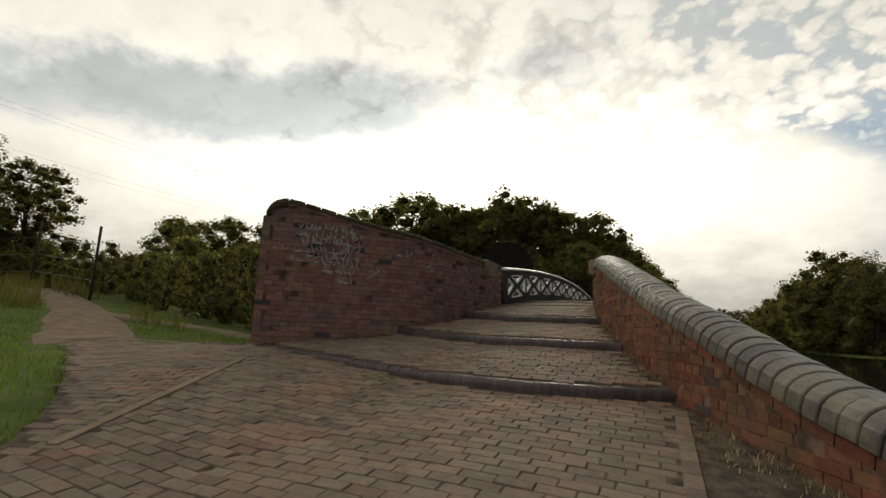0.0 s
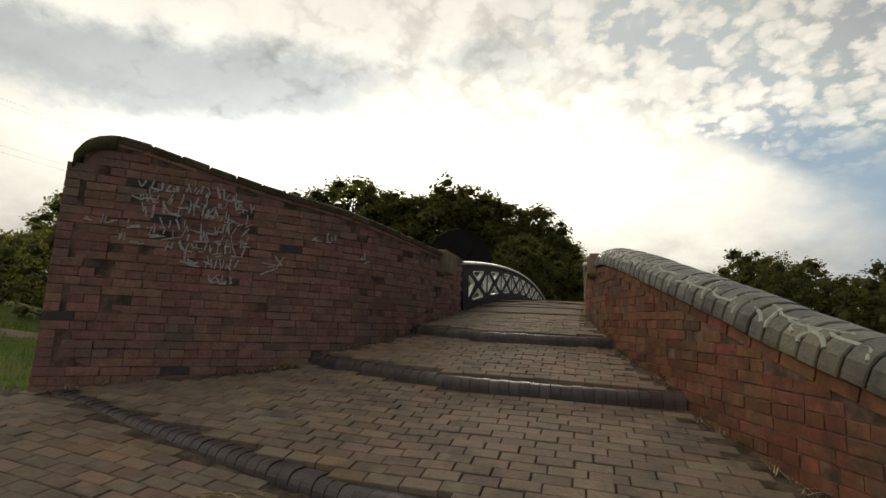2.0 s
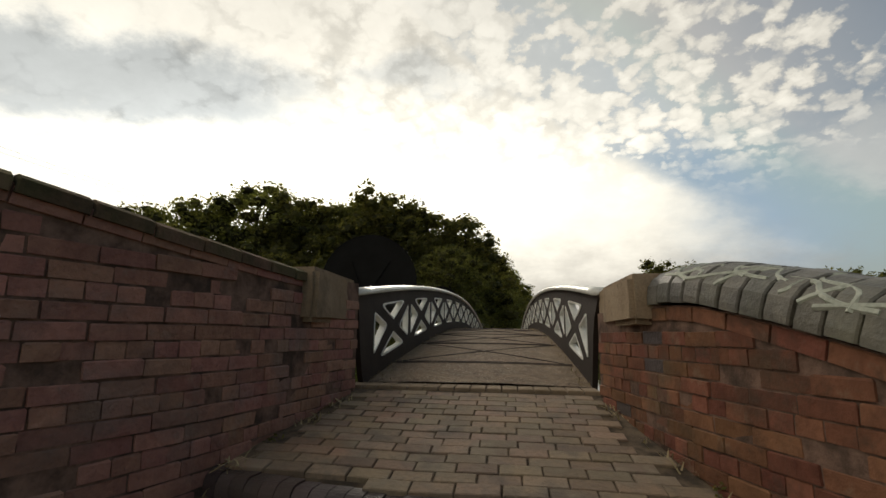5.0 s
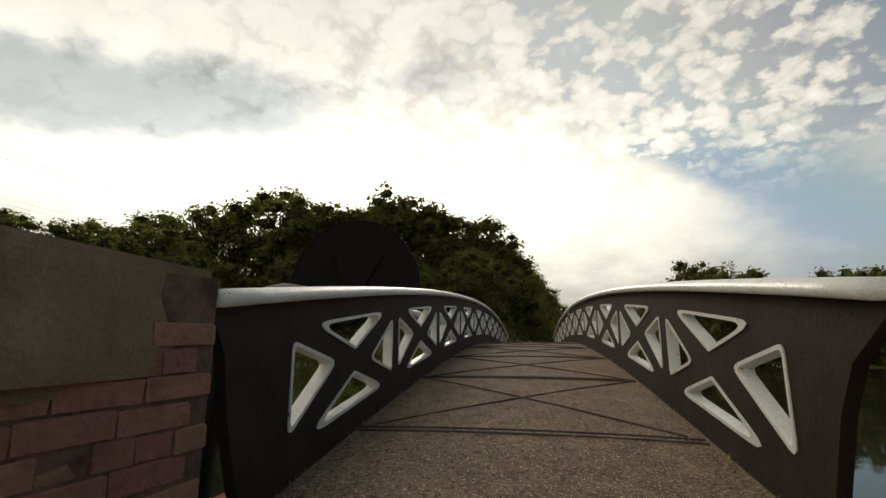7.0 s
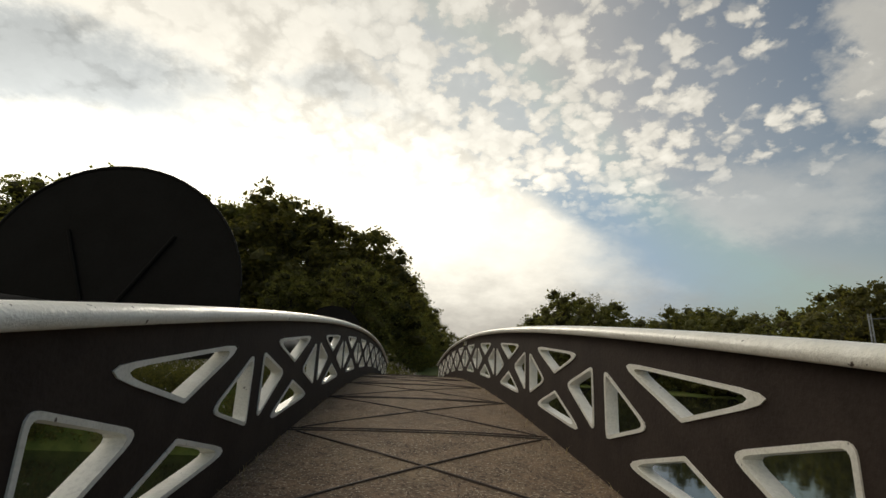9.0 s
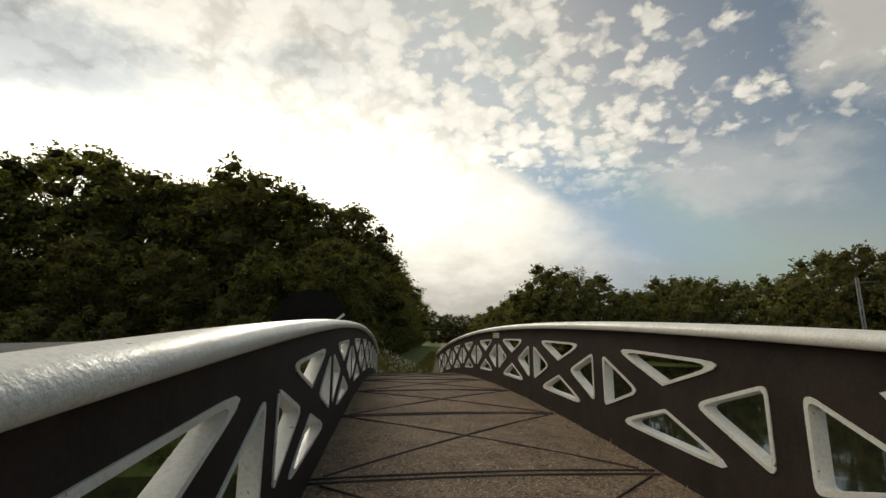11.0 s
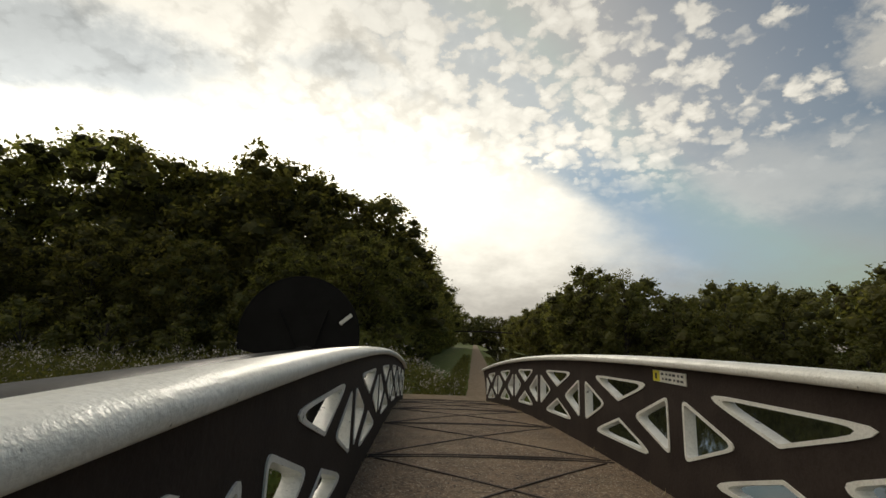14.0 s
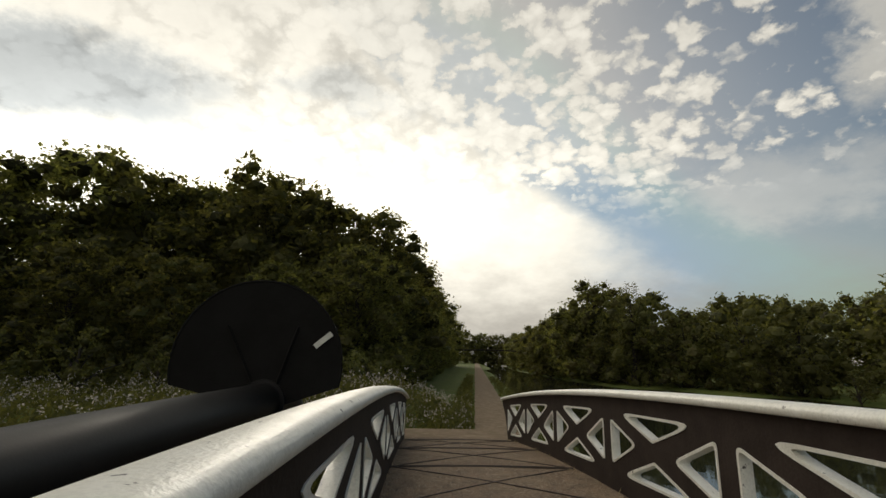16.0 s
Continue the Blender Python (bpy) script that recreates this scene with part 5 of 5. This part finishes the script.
vs, fs = leaf_cloud(9, [(h, (0.07, 0.07, 0.10)) for h in heads], 900, 0.03)
tagged(new("flower_heads", raw("flower_heads", vs, fs, M_FLOWER)), "pale seed heads over the tall weeds", "flowers", kind="stuff")

# a dry leaf and straw on the second step
bm = bmesh.new()
for p in ((0, 0, 0), (0.05, 0.02, 0.012), (0.09, 0.0, 0.02), (0.06, -0.03, 0.006)):
    bm.verts.new(p)
bm.faces.new(bm.verts)
r_ = bmesh.ops.extrude_face_region(bm, geom=bm.faces[:])
bmesh.ops.translate(bm, verts=[v for v in r_["geom"] if isinstance(v, bmesh.types.BMVert)], vec=(0, 0, 0.002))
ob = new("dry_leaf", mesh_of(bm, "dry_leaf", M_STRAW))
ob.location = (-1.1, step_y(1, -1.1) - 0.16, ramp_z(-1.1, step_y(1, -1.1) - 0.16) + 0.004)
tagged(ob, "pale curled dry leaf lying before a step", "leaf")
v, f = [], []
for i in range(7):
    a = rg.uniform(-0.6, 0.9)
    c = Vector((-0.8 + rg.uniform(-0.06, 0.06), step_y(0, -0.8) - 0.28 + rg.uniform(-0.05, 0.05), 0))
    e = c + Vector((math.cos(a), math.sin(a), 0)) * rg.uniform(0.15, 0.35)
    vv, ff = tube([(c.x, c.y, ramp_z(c.x, c.y) + 0.01), ((c.x + e.x) / 2, (c.y + e.y) / 2, ramp_z(c.x, c.y) + 0.03), (e.x, e.y, ramp_z(e.x, e.y) + 0.008)], 0.004, 5)
    f += [tuple(k + len(v) for k in q) for q in ff]
    v += vv
tagged(new("straw", raw("straw", v, f, M_STRAW)), "few bent dry straws lying on the paving", "straw")

# ---- far things ----


def fence():
    root = thing("fence", "dark post and wire fence along the rough grass", "fence")
    pts = [(-12.0 - 2.4 * i, -1.6 - 0.3 * i) for i in range(5)]
    for x, y in pts:
        z = ground_z(x, y)
        v, f = tube([(x, y, z - 0.2), (x, y, z + 2.0)], 0.035, 8)
        part("post", raw("post", v, f, M_BARK, True), None, root)
    for h in (0.5, 1.0, 1.5):
        v, f = tube([(x, y + 0.05, ground_z(x, y) + h) for x, y in pts], 0.006, 5)
        part("wire", raw("wire", v, f, M_GALV), None, root)


fence()


def mast(x, y, top, arm):
    root = thing("railway_mast", "pale steel railway mast standing among the bank trees", "mast", "railway masts")
    z = ground_z(x, y)
    for d in (-0.18, 0.18):
        v, f = tube([(x + d, y, z), (x + d * 0.8, y, top)], 0.07, 6)
        part("leg", raw("leg", v, f, M_GALV), None, root)
    n = 10
    for i in range(n):
        zz = z + (top - z) * (i + 0.5) / n
        v, f = tube([(x - 0.18, y, zz), (x + 0.18, y, zz + 0.35)], 0.03, 5)
        part("brace", raw("brace", v, f, M_GALV), None, root)
    v, f = tube([(x, y, top - 0.5), (x + arm, y + 0.6, top - 0.2)], 0.06, 6)
    part("arm", raw("arm", v, f, M_GALV), None, root)


mast(44.5, 43.5, 6.9, 3.2)
mast(47.5, 40.0, 6.9, 3.0)


def far_footbridge():
    root = thing("pipe_bridge", "dark pipe bridge crossing the canal far away", "pipe bridge")
    y, z = 128.0, 2.9
    v, f = tube([(2, y, z), (15, y, z + 0.25), (30, y, z)], 0.15, 10)
    part("span", raw("span", v, f, M_BARK, True), None, root)
    for x in (6.0, 27.0):
        v, f = tube([(x, y, ground_z(x, y) - 0.5), (x, y, z)], 0.3, 8)
        part("pier", raw("pier", v, f, M_STONE), None, root)


far_footbridge()


def power_line():
    root = thing("power_line", "thin dark overhead cables between wooden poles beyond the trees", "power line")
    ends = ((-90, -20), (-45, 110))
    tops = (33.0, 22.0)
    for (x, y), top in zip(ends, tops):
        v, f = tube([(x, y, ground_z(x, y) - 0.5), (x, y, top)], [0.35, 0.2], 8)
        part("pole", raw("pole", v, f, M_BARK, True), None, root)
    for dz in (0.0, 0.7, 5.0, 5.6):
        p, q = Vector((-90, -20, 24.5 + dz * 1.4)), Vector((-45, 110, 15 + dz))
        pts = [p.lerp(q, i / 24) - Vector((0, 0, 8 * (i / 24) * (1 - i / 24))) for i in range(25)]
        v, f = tube(pts, 0.012, 5)
        part("wire", raw("wire", v, f, M_GALV), None, root)


power_line()

# stone bollard at the far left end of the bridge
bm = bmesh.new()
bmesh.ops.create_cone(bm, cap_ends=True, segments=20, radius1=0.17, radius2=0.15, depth=0.9)
r_ = bmesh.ops.create_uvsphere(bm, u_segments=20, v_segments=10, radius=0.15, matrix=Matrix.Translation((0, 0, 0.45)) @ Matrix.Diagonal((1, 1, 0.5, 1)))
ob = new("end_post", mesh_of(bm, "end_post", M_STONE, True))
ob.location = (-1.2, SPAN + 0.7, 0.1)
tagged(ob, "round-topped weathered stone post at the bridge end", "post")

# ---- walls' bricks and pavers last ----
lay("brick", left_meshes, left_places, left_root, (-1.9, -3.4))
lay("brick", right_meshes, right_places, right_root, (1.4, -2.9))
lay("paver", pave_meshes, pave_places, pavement, (0.6, -5.6))
